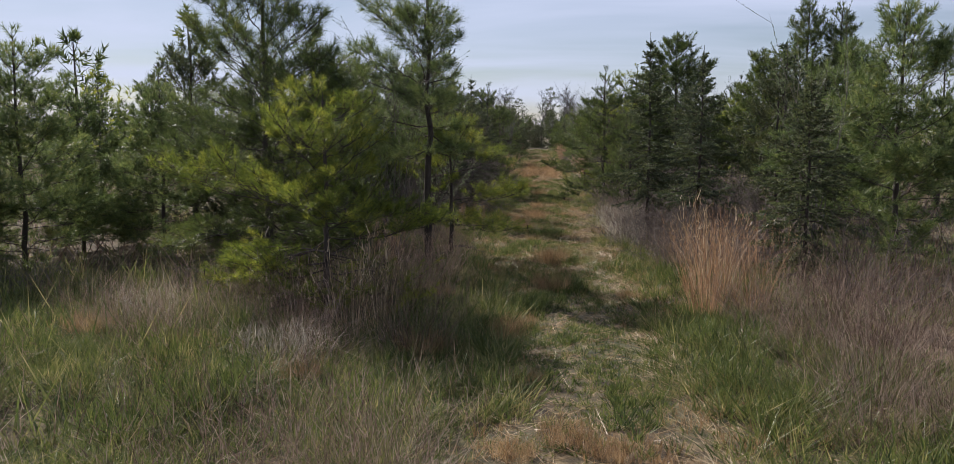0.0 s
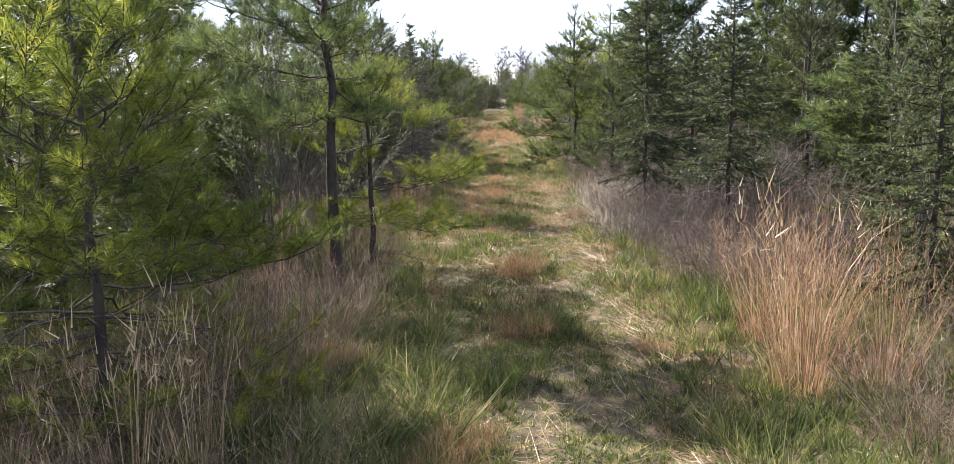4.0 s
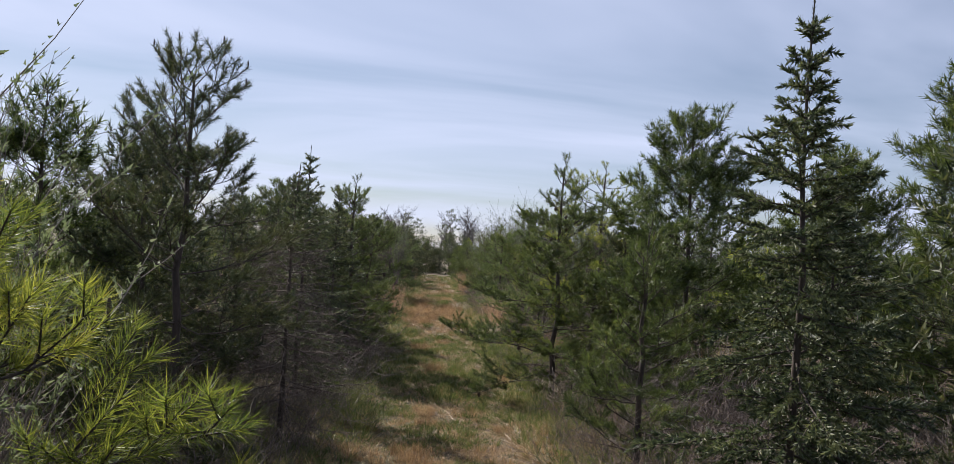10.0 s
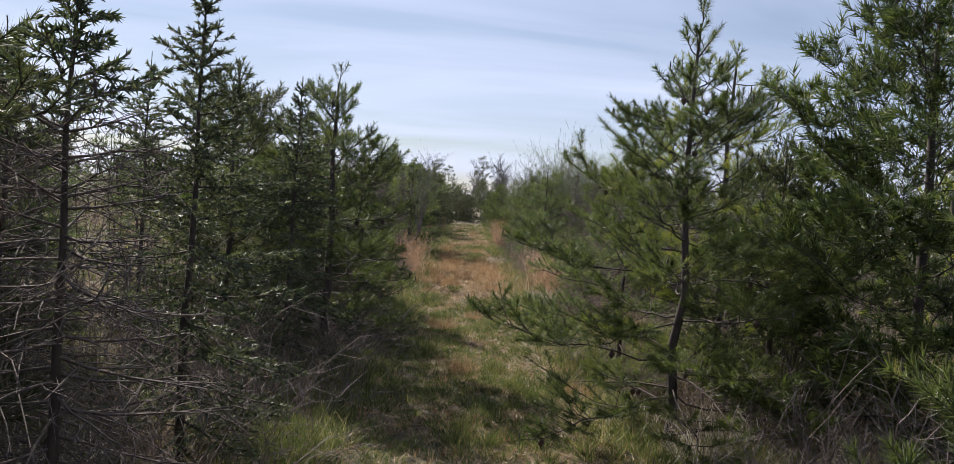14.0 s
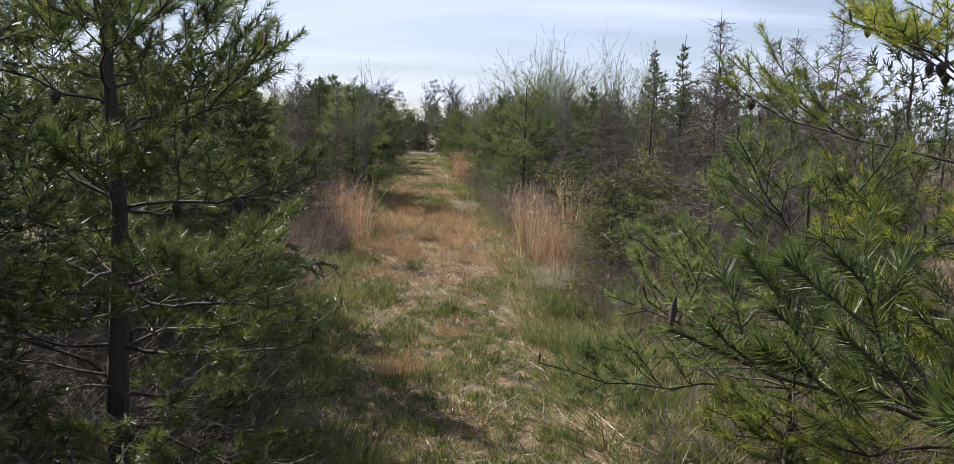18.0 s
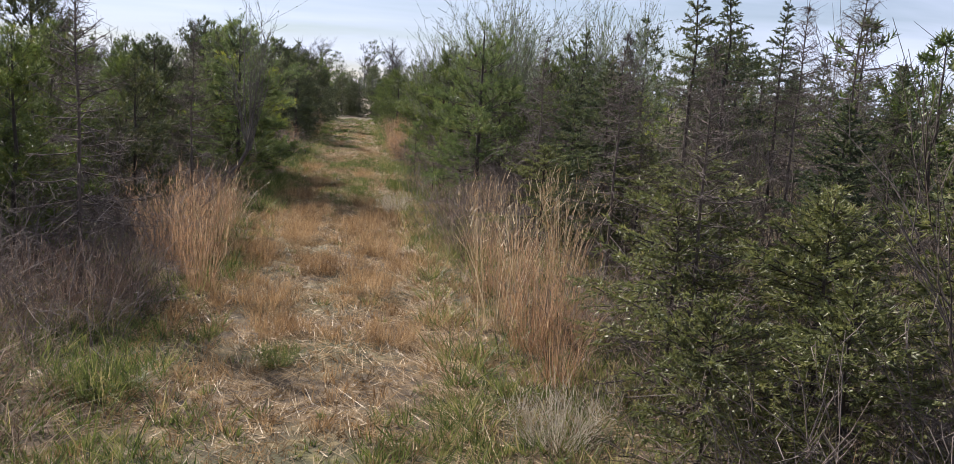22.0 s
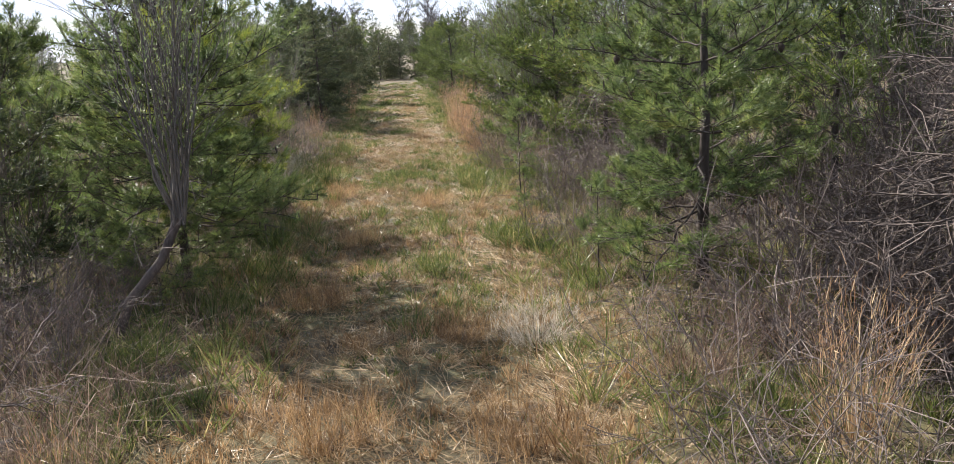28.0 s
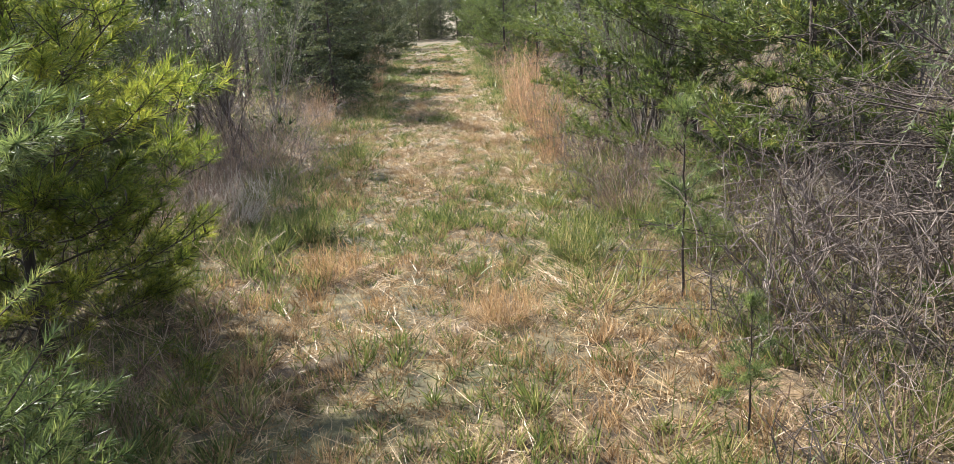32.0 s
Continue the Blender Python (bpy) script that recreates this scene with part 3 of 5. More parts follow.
def axis(spans):
    return np.unique(np.concatenate([np.arange(a, b, s) for a, b, s in spans]).round(4))


gx = axis([(-3000, -300, 300), (-300, -40, 20), (-40, -8, 1.0), (-8, 12, 0.25), (12, 50, 1.0), (50, 300, 20), (300, 3001, 300)])
gy = axis([(-3000, -300, 300), (-300, -20, 20), (-20, -4, 1.0), (-4, 62, 0.25), (62, 120, 2.0), (120, 400, 20), (400, 3401, 300)])
GX, GY = np.meshgrid(gx, gy)
near = np.clip(1.5 - np.hypot(GX, np.clip(GY - 30, 0, None)) / 80, 0, 1)
GZ = ground_z(GX, GY) * near
gm = Mesh()
ii = np.arange(len(gy) - 1)[:, None] * len(gx) + np.arange(len(gx) - 1)[None, :]
gm.add(np.stack([GX, GY, GZ], -1).reshape(-1, 3), quads=np.stack([ii, ii + 1, ii + len(gx) + 1, ii + len(gx)], -1).reshape(-1, 4))

GROUND, n, l, p = node_material("field_soil_and_thatch")
tc = n.new("ShaderNodeTexCoord")
big = n.new("ShaderNodeTexNoise"); big.inputs["Scale"].default_value, big.inputs["Detail"].default_value = 0.9, 5
mid = n.new("ShaderNodeTexNoise"); mid.inputs["Scale"].default_value, mid.inputs["Detail"].default_value, mid.inputs["Roughness"].default_value = 9, 6, 0.7
fine_n = n.new("ShaderNodeTexNoise"); fine_n.inputs["Scale"].default_value, fine_n.inputs["Detail"].default_value = 120, 3
for q in (big, mid, fine_n):
    l.new(tc.outputs["Object"], q.inputs["Vector"])
# soil tones; the darkest are lowered to paint shadow between the blades
r1 = ramp(n, [(0.32, (0.022, 0.015, 0.009)), (0.5, (0.085, 0.057, 0.03)), (0.68, (0.22, 0.15, 0.08))])
r2 = ramp(n, [(0.32, (0.018, 0.02, 0.008)), (0.5, (0.065, 0.06, 0.024)), (0.68, (0.17, 0.14, 0.06))])
l.new(mid.outputs["Fac"], r1.inputs[0]); l.new(mid.outputs["Fac"], r2.inputs[0])
gmx = n.new("ShaderNodeMix"); gmx.data_type = "RGBA"
st = n.new("ShaderNodeMapRange"); st.inputs[1].default_value, st.inputs[2].default_value = 0.4, 0.6
l.new(big.outputs["Fac"], st.inputs[0]); l.new(st.outputs[0], gmx.inputs[0])
l.new(r1.outputs[0], gmx.inputs[6]); l.new(r2.outputs[0], gmx.inputs[7])
l.new(gmx.outputs[2], p.inputs["Base Color"])
p.inputs["Roughness"].default_value = 0.95
bp = n.new("ShaderNodeBump"); bp.inputs["Strength"].default_value, bp.inputs["Distance"].default_value = 0.7, 0.02
hb = n.new("ShaderNodeMath"); hb.operation = "MULTIPLY_ADD"; hb.inputs[1].default_value = 0.4
l.new(fine_n.outputs["Fac"], hb.inputs[0]); l.new(mid.outputs["Fac"], hb.inputs[2])
l.new(hb.outputs[0], bp.inputs["Height"]); l.new(bp.outputs[0], p.inputs["Normal"])
ground = tagged(new("ground", gm.data("ground", GROUND)), "brown field soil under thatch and short grass", "ground", kind="structure")

# ---------------------------------------------------------------- grasses that nobody could count
def patches(x, y, scale, seed):
    """Smooth random field between 0 and 1 over the ground."""
    k = np.random.default_rng(seed)
    v = np.zeros_like(x)
    for i in range(7):
        a, f = k.uniform(0, 6.28), k.uniform(0.5, 1.6) / scale
        v += np.sin((x * np.cos(a) + y * np.sin(a)) * f * 6.28 + k.uniform(0, 6.28))
    return 0.5 + 0.5 * np.tanh(v / 2.2)


def scatter(rng, count, y0, y1, half, off=0.0):
    y = rng.uniform(y0, y1, count)
    x = path_x(y) + off + rng.uniform(-half, half, count)
    return x, y


def lawn(name, label, material, x, y, h, w, rng, lean=0.35, droop=0.8, seg=2, bias=None):
    n_ = len(x)
    m = Mesh()
    base = np.stack([x, y, ground_z(x, y) - 0.005], 1)
    a = rng.uniform(0, 2 * np.pi, n_)
    ln = np.stack([np.cos(a), np.sin(a), 0 * a], 1) * (h * rng.uniform(0.05, 1, n_) * lean)[:, None]
    if bias is not None:
        ln += bias
    m.blades(base, ln, h, w, rng.uniform(0.1, 1.0, n_) * droop, rng, seg)
    return tagged(new(name, m.data(name, material)), label, "grass", kind="stuff")


def lush(y):
    """Stretches of the path with more green grass."""
    return np.clip(0.75 * np.exp(-((y - 21.8) / 4.2) ** 6) + 0.9 * np.exp(-((y - 40.4) / 1.1) ** 2) + 0.4 * np.exp(-((y - 10) / 4) ** 4) + 0.45 * np.exp(-((y - 36.6) / 1.8) ** 4), 0, 1)


def tawny_zone(x, y):
    e = x - path_x(y)
    z = patches(x, y, 2.2, 5) * 0.75
    z = z + 0.9 * np.exp(-((y - 31.0) / 3.2) ** 4) * (np.abs(e) < 1.15)
    z = z + 0.35 * np.exp(-((y - 38.5) / 3.0) ** 2) + 0.25 * np.exp(-((y - 46) / 2) ** 2)
    return np.clip(z * (1 - 0.75 * lush(y)), 0, 1)


def spike_lawn(name, label, material, x, y, h, w, lean, rng, category="grass", flat=False):
    """Single tapered blades; lean is each blade's horizontal reach."""
    m = Mesh()
    base = np.stack([x, y, ground_z(x, y) - 0.004], 1)
    tip = base + lean
    tip[:, 2] = base[:, 2] + h if not flat else np.maximum(base[:, 2] + h, ground_z(tip[:, 0], tip[:, 1]) + 0.004)
    m.spikes(base, tip, w, rng)
    return tagged(new(name, m.data(name, material)), label, category, kind="stuff")


def tufts(rng, x, y, blades, radius, height, reach):
    """Blades grown from tuft centres: places, heights and horizontal reaches, fanning outwards."""
    n_ = blades.sum()
    k = np.repeat(np.arange(len(x)), blades)
    a = rng.uniform(0, 2 * np.pi, n_)
    r = np.sqrt(rng.uniform(0, 1, n_)) * radius[k]
    d = np.stack([np.cos(a), np.sin(a), 0 * a], 1)
    h = height[k] * rng.uniform(0.45, 1.1, n_) * (1.1 - 0.5 * r / radius[k])
    ln = d * (h * reach * (0.15 + r / radius[k]) * rng.uniform(0.3, 1.5, n_))[:, None] + rng.normal(0, 0.2, (n_, 3)) * [1, 1, 0] * h[:, None]
    return x[k] + d[:, 0] * r, y[k] + d[:, 1] * r, h, ln


def thin_out(y):
    return np.clip(1.35 - (y - 16) / 42, 0.22, 1)


def opening(y):
    """The grassy first stretch of the path."""
    return np.exp(-((y - 4.5) / 6.0) ** 4)


rng = np.random.default_rng(11)
# green tufts, short in the middle of the path and longer towards its edges
x, y = scatter(rng, 90000, 1.0, 68, 2.4)
e = np.abs(x - path_x(y))
keep = rng.uniform(0, 1, len(x)) < np.clip(1.0 - 1.1 * tawny_zone(x, y), 0.04, 1) * np.clip(0.12 + 0.88 * patches(x, y, 1.0, 9) + 0.55 * lush(y) + 0.3 * opening(y), 0, 1) * thin_out(y) * np.where(e < 1.3, 0.9, 0.75)
x, y, e = x[keep], y[keep], e[keep]
hh = (0.045 + 0.02 * lush(y) + 0.09 * patches(x, y, 0.9, 3) ** 2 * rng.uniform(0.4, 1.3, len(x))) * np.where(e > 0.95, 1.7, 1.0)
bx, by, bh, ln = tufts(rng, x, y, rng.integers(10, 26, len(x)), rng.uniform(0.025, 0.075, len(x)), hh, 0.8)
spike_lawn("green_grass", "short green spring grass growing in tufts along the path", GREEN, bx, by, bh, rng.uniform(0.005, 0.011, len(bx)) * np.clip(1 + (by - 40) / 20, 0.9, 1.8), ln, rng)

# thatch: short dry blades lying every way over the whole path
x, y = scatter(rng, 680000, 1.0, 68, 1.8)
keep = rng.uniform(0, 1, len(x)) < (0.2 + 0.8 * patches(x, y, 0.8, 23)) * np.clip(0.1 + 1.4 * patches(x, y, 0.17, 24), 0.1, 1) * thin_out(y) * (1 - 0.5 * lush(y)) * (1 - 0.5 * opening(y))
x, y = x[keep], y[keep]
a, L = rng.uniform(0, 2 * np.pi, len(x)), rng.uniform(0.03, 0.14, len(x))
spike_lawn("thatch", "thatch of short dry grass lying on the path", THATCH, x, y, rng.uniform(0.006, 0.035, len(x)), rng.uniform(0.004, 0.009, len(x)) * np.clip(1 + (y - 40) / 15, 0.95, 2.0), np.stack([np.cos(a) * L, np.sin(a) * L, 0 * a], 1), rng, "dry grass", True)

# tawny stubble where the broomsedge was mown
x, y = scatter(rng, 26000, 1.5, 60, 1.3)
keep = rng.uniform(0, 1, len(x)) < np.clip(tawny_zone(x, y) * 1.3 - 0.25, 0.02, 1) * thin_out(y) * (1 - 0.75 * np.exp(-((x - path_x(y) + 0.12) / 0.2) ** 2)) * np.clip(1.8 * patches(x, y, 0.55, 26) - 0.25, 0.1, 1)
x, y = x[keep], y[keep]
hh = rng.uniform(0.05, 0.12, len(x)) * (0.6 + 0.9 * patches(x, y, 0.5, 21))
bx, by, bh, ln = tufts(rng, x, y, rng.integers(8, 26, len(x)), rng.uniform(0.03, 0.10, len(x)), hh, 0.5)
spike_lawn("tawny_stubble", "mown tawny grass stubble on the path", TAWNY, bx, by, bh, rng.uniform(0.004, 0.008, len(bx)), ln, rng, "dry grass")

# short pale stubble standing between the green tufts
x, y = scatter(rng, 30000, 8, 48, 1.35)
keep = rng.uniform(0, 1, len(x)) < (0.15 + 0.5 * patches(x, y, 0.6, 27) + 0.6 * np.exp(-((y - 38) / 4.5) ** 4)) * (1 - 0.55 * lush(y)) * (1 - 0.6 * np.exp(-((y - 31) / 3) ** 4))
x, y = x[keep], y[keep]
hh = rng.uniform(0.025, 0.085, len(x)) * (0.6 + 0.8 * patches(x, y, 0.4, 28))
bx, by, bh, ln = tufts(rng, x, y, rng.integers(6, 18, len(x)), rng.uniform(0.02, 0.07, len(x)), hh, 1.3)
spike_lawn("dry_stubble", "short pale dry grass stubble on the path", THATCH, bx, by, bh, rng.uniform(0.003, 0.007, len(bx)), ln, rng, "dry grass")

# long cut straw, thickest in a swath right of the middle
x, y = scatter(rng, 200000, 2, 52, 1.5)
e = x - path_x(y)
keep = rng.uniform(0, 1, len(x)) < 0.012 + 0.95 * np.exp(-((e - 0.74) / 0.15) ** 2) * np.clip(0.1 + 0.7 * patches(x, y, 2.0, 31) + 0.7 * np.exp(-((y - 27.5) / 7) ** 4), 0, 1) + 0.2 * tawny_zone(x, y) * (np.abs(e) < 0.8)
x, y = x[keep], y[keep]
a, L = rng.normal(1.85, 0.6, len(x)), rng.uniform(0.10, 0.42, len(x))
spike_lawn("cut_straw", "long pale cut straw lying on the path", STRAW, x, y, rng.uniform(0.012, 0.06, len(x)), rng.uniform(0.0028, 0.006, len(x)), np.stack([np.cos(a) * L, np.sin(a) * L, 0 * a], 1), rng, "straw", True)

# rough verge: dead stems and long grass under and between the trees
for side in (-1, 1):
    rg = np.random.default_rng(50 + side)
    y = rg.uniform(0.5, 66, 90000)
    d = 1.1 + rg.exponential(2.2, len(y))
    x = path_x(y) + side * d
    keep = rg.uniform(0, 1, len(x)) < (0.2 + 0.8 * patches(x, y, 1.3, 40 + side)) * (1 - np.where((side < 0) & (d > 2.3), 0.9 * np.exp(-(y / 8.6) ** 8), (0.85 if side < 0 else 0.5) * np.exp(-(y / 5.2) ** 6)))
    x, y, d = x[keep], y[keep], d[keep]
    h = rg.uniform(0.10, 0.48, len(x)) * np.clip((d - 0.9) * 1.5, 0.35, 1) * (0.5 + 0.8 * patches(x, y, 1.6, 60 + side))
    lawn("dead_stems", "grey-mauve dead weed stems and grass on the verge", MAUVE, x, y, h, rg.uniform(0.003, 0.008, len(x)), rg, 1.3, 1.1, 2)
    x, y = scatter(rg, 14000, 0.5, 60, 1.8, side * 2.5)
    keep = rg.uniform(0, 1, len(x)) < patches(x, y, 1.1, 70 + side) * thin_out(y)
    x, y = x[keep], y[keep]
    bx, by, bh, ln = tufts(rg, x, y, rg.integers(8, 22, len(x)), rg.uniform(0.04, 0.12, len(x)), rg.uniform(0.10, 0.30, len(x)), 0.9)
    spike_lawn("verge_grass", "long green grass among dead stems", GREEN, bx, by, bh, rg.uniform(0.005, 0.009, len(bx)), ln, rg)

# long meadow grass around the start of the path
rg = np.random.default_rng(58)
for x0, x1, y0, y1, count in ((-5.2, -0.35, 1.4, 9.0, 3000), (1.5, 3.2, 1.4, 5.5, 700), (-0.45, 0.3, 4.5, 9.8, 420)):
    x, y = rg.uniform(x0, x1, count), rg.uniform(y0, y1, count)
    keep = rg.uniform(0, 1, count) < np.clip(1.6 * patches(x, y, 1.0, 66) - 0.1, 0.1, 1)
    x, y = x[keep], y[keep]
    hh = rg.uniform(0.10, 0.30, len(x)) * (0.6 + 0.8 * patches(x, y, 0.8, 67))
    bx, by, bh, ln = tufts(rg, x, y, rg.integers(14, 34, len(x)), rg.uniform(0.04, 0.13, len(x)), hh, 1.2)
    spike_lawn("meadow_grass", "long drooping green grass with dry blades beside the path", GREEN, bx, by, bh, rg.uniform(0.005, 0.010, len(bx)), ln, rg)

# rough field grass between and beyond the trees
rg = np.random.default_rng(60)
y = rg.uniform(-1, 62, 110000)
d = rg.uniform(2.6, 20, len(y)) ** 1.0
x = path_x(y) + d * np.where(rg.uniform(0, 1, len(y)) < 0.5, -1, 1)
p_ = patches(x, y, 2.4, 91) + 0.6 * (y < 9) * (x < 0)
for nm_, lb_, mt_, keep in (("field_grass", "rough green grass between the young trees", GREEN, p_ > 0.55), ("dead_field_grass", "dead grey-brown grass between the young trees", MAUVE, p_ <= 0.55)):
    xx, yy = x[keep], y[keep]
    hh = rg.uniform(0.12, 0.5, len(xx))
    a = rg.uniform(0, 2 * np.pi, len(xx))
    spike_lawn(nm_, lb_, mt_, xx, yy, hh, rg.uniform(0.008, 0.02, len(xx)), np.stack([np.cos(a), np.sin(a), 0 * a], 1) * (hh * rg.uniform(0.1, 0.9, len(xx)))[:, None], rg)


# ---------------------------------------------------------------- placing
def stand(x, y, turn=0.0, size=1.0, tall=1.0, tilt=0.0):
    return pose(x, y, float(ground_z(np.array(float(x)), np.array(float(y)))) - 0.015, tilt, 0, turn) @ Matrix.Diagonal((size, size, size * tall, 1))


def put(ob, x, y, turn=0.0, size=1.0, tall=1.0):
    """Stands a thing on the ground."""
    ob.matrix_basis = stand(x, y, turn, size, tall)
    return ob


def again(ob, x, y, turn, size=1.0, tall=1.0, tilt=0.0):
    """Another of the same kind, standing somewhere else."""
    s = ob.scale
    return copy_thing(ob, stand(x, y, turn, size, tall, tilt) @ Matrix.Diagonal((1 / s[0], 1 / s[1], 1 / s[2], 1)))


# ---------------------------------------------------------------- trees along the left side
big_pine = put(pine("pine_tree", "big young pine with long green needles beside the path", 1, 3.3, 1.5, 0.12, NEEDLE, 0.9, needle=0.12), -2.1, 8.7)
slim_pine = put(pine("pine_tree", "slender pine with a dark bare lower trunk", 22, 3.15, 1.1, 0.44, NEEDLE_BRIGHT, 1.0, trunk_r=0.042, needle=0.13, side=-0.4), -0.55, 10.1)
bushy_pine = put(pine("pine_tree", "bushy green pine leaning over the path edge", 3, 1.75, 1.05, 0.28, NEEDLE_YELLOW, 1.9, needle=0.08, thick=0.002, whorl_gap=0.3), -0.3, 10.65)
round_pine = put(pine("pine_tree", "bushy dark pine with upswept open top limbs", 33, 2.85, 1.25, 0.1, NEEDLE_DARK, 1.7, needle=0.06, flat=0.3, whorl_gap=0.36, cone=0.4), -0.75, 15.3)
left_back = put(pine("pine_tree", "full green pine behind tall dead grass", 34, 2.9, 1.3, 0.1, NEEDLE_BRIGHT, detail=1), -4.75, 9.0, 0, 0.83)
dying_spruce = put(spruce("dying_spruce", "leaning half-dead spruce with bare grey lower twigs", 7, 2.35, 0.75, dead=0.72, gap=0.08), -0.05, 16.2)
left_spruce = put(spruce("spruce_tree", "dark spruce spire with short upper limbs", 9, 2.7, 0.7), -0.1, 18.0)
twin_spruce = put(spruce("spruce_tree", "short dark spruce beside a pine", 10, 2.42, 0.75, parts=True), 0.12, 20.3)
twin_pine = put(pine("pine_tree", "dark short-needled pine with cones and bare lower limbs", 35, 2.55, 1.15, 0.2, NEEDLE, 1.8, needle=0.062, dead_low=16, thick=0.0032, cones=0.05, side=-0.1, flat=0.6, trunk_r=0.04), 0.3, 21.6)
left_dead = put(spruce("dead_spruce", "dead bare spruce pole with fine grey twigs", 12, 2.3, 0.55, dead=1.0), 0.5, 29.4)
stem_pine = put(pine("pine_tree", "rounded green pine behind grey upright stems", 36, 2.35, 1.2, 0.12, NEEDLE_BRIGHT, 1.8, needle=0.062, thick=0.0034, whorl_gap=0.2, bareness=0.15, flat=1.0, dead_low=2), 1.15, 36.3)
end_pine = put(pine("pine_tree", "low bright green pine reaching over the path", 37, 1.95, 1.15, 0.03, NEEDLE_YELLOW, 1.3, needle=0.085, thick=0.0034, whorl_gap=0.2, bareness=0.15, dead_low=2), 1.05, 38.5)
grey_stems = put(bare_shrub("grey_shrub", "grey multi-stemmed shrub on a crooked trunk", 14, 2.45, 0.85, 22, 0.15, None, 5, trunk=(0.42, 0.05, 0.62), stem_r=0.0016), 0.95, 35.0)
tm = Mesh()
tm.tube([(0, 0, -0.03), (0.1, 0.0, 0.2), (0.3, 0.03, 0.42), (0.42, 0.05, 0.66)], [0.032, 0.028, 0.026, 0.026], 8)
part("trunk", tm, TWIG, grey_stems)
bud_shrub = put(bare_shrub("budding_shrub", "thin shrub with small pale green leaf buds", 15, 2.5, 0.7, 10, 1.2, stem_r=0.0022), -1.0, 10.3)

# ---------------------------------------------------------------- trees along the right side
dark_spruce = put(spruce("spruce_tree", "tall dark spruce with a long bare leader", 5, 2.95, 0.74, parts=True, density=1.7, gap=0.075, droop=0.3, dead=0.2), 2.5, 12.5)
right_spruce = put(spruce("spruce_tree", "green spruce with brown dead lower twigs", 6, 2.6, 0.66, dead=0.28, parts=True, gap=0.08, density=1.3), 2.72, 10.5)
first_spruce = put(spruce("spruce_tree", "dense green spruce behind dry grass", 16, 2.1, 0.72, gap=0.075, density=1.6), 3.2, 8.3)
yellow_pine = put(pine("pine_tree", "yellow-green pine with spreading limbs beyond grass", 17, 2.75, 1.35, 0.08, NEEDLE_BRIGHT, detail=1), 4.7, 9.6)
tall_pine = put(pine("pine_tree", "tall straight green pine rising above its neighbours", 18, 3.9, 1.15, 0.12, NEEDLE, detail=1), 6.25, 16.5)
young_pine = put(pine("pine_tree", "young green pine with upright candles", 19, 1.95, 0.75, 0.06, NEEDLE, 1.25, needle=0.07), 2.75, 15.4)
broad_pine = put(pine("pine_tree", "broad dark green pine with a full crown", 20, 3.4, 1.5, 0.08, NEEDLE, 1.2, needle=0.09, detail=1), 4.3, 18.7)
open_pine = put(pine("pine_tree", "open-crowned pine with cones and bare crooked lower limbs", 21, 2.95, 1.4, 0.14, NEEDLE, 3.0, needle=0.056, cones=0.06, flat=0.8, whorl_gap=0.3, thick=0.0026, cone=0.85), 2.8, 18.87, 0, 0.95)
branch_pine = put(pine("pine_tree", "small pine with low yellow-green limbs over the grass", 23, 1.35, 1.1, 0.42, NEEDLE_BRIGHT, 2.0, needle=0.05, thick=0.003), 3.15, 21.6)
over_pine = put(pine("pine_tree", "spreading pine with cones and crooked bare inner limbs", 206, 2.95, 1.45, 0.14, NEEDLE_YELLOW, 1.5, needle=0.055, cones=0.05, flat=1.0, whorl_gap=0.38, thick=0.003, cone=0.5, trunk_r=0.04, bareness=0.42), 3.9, 21.1)
bush_spruce = put(spruce("spruce_bush", "low grey-green spreading spruce bush beside the path", 24, 1.1, 0.85, 0.05, parts=True, mat=SCRUB, gap=0.11, dead=0.25, density=0.8), 3.85, 26.9)
scrub_spruce = put(spruce("spruce_bush", "low olive-green half-bare spruce bush", 25, 1.2, 0.8, 0.05, mat=SCRUB, dead=0.3), 4.95, 27.3)
dead_tall = put(spruce("dead_spruce", "tall dead spruce with a fan of bare grey twigs", 26, 2.95, 0.75, dead=1.0), 3.69, 23.9, 0, 0.83)
dead_thin = put(spruce("dead_spruce", "thin dead spruce with short broken twigs", 27, 2.1, 0.5, dead=1.0), 4.6, 29.8)
top_spruce = put(spruce("spruce_tree", "sparse spruce with green top and bare lower trunk", 28, 2.9, 0.55, dead=0.6), 5.5, 30.4)
end_right = put(pine("pine_tree", "pine with reddish trunk and light green limbs", 29, 2.35, 1.15, 0.22, NEEDLE_BRIGHT, 1.9, needle=0.058, cones=0.05, trunk_r=0.034, flat=1.0), 4.5, 34.9)
sapling = put(pine("pine_sapling", "knee-high pine sapling with a brush of needles", 30, 1.1, 0.3, 0.5, NEEDLE_BRIGHT, 1.2, trunk_r=0.006, dead_low=0), 4.13, 38.6, 0, 0.78)
budded = put(bare_shrub("budding_shrub", "tall grey shrub hazed with pale spring buds", 31, 3.3, 1.5, 34, 1.2, None, 8, stem_r=0.0018), 5.6, 38.0)
dark_right = put(pine("pine_tree", "dense dark green pine beside grey brush", 32, 2.4, 1.15, 0.08, NEEDLE, needle=0.065, detail=1), 5.5, 40.0)

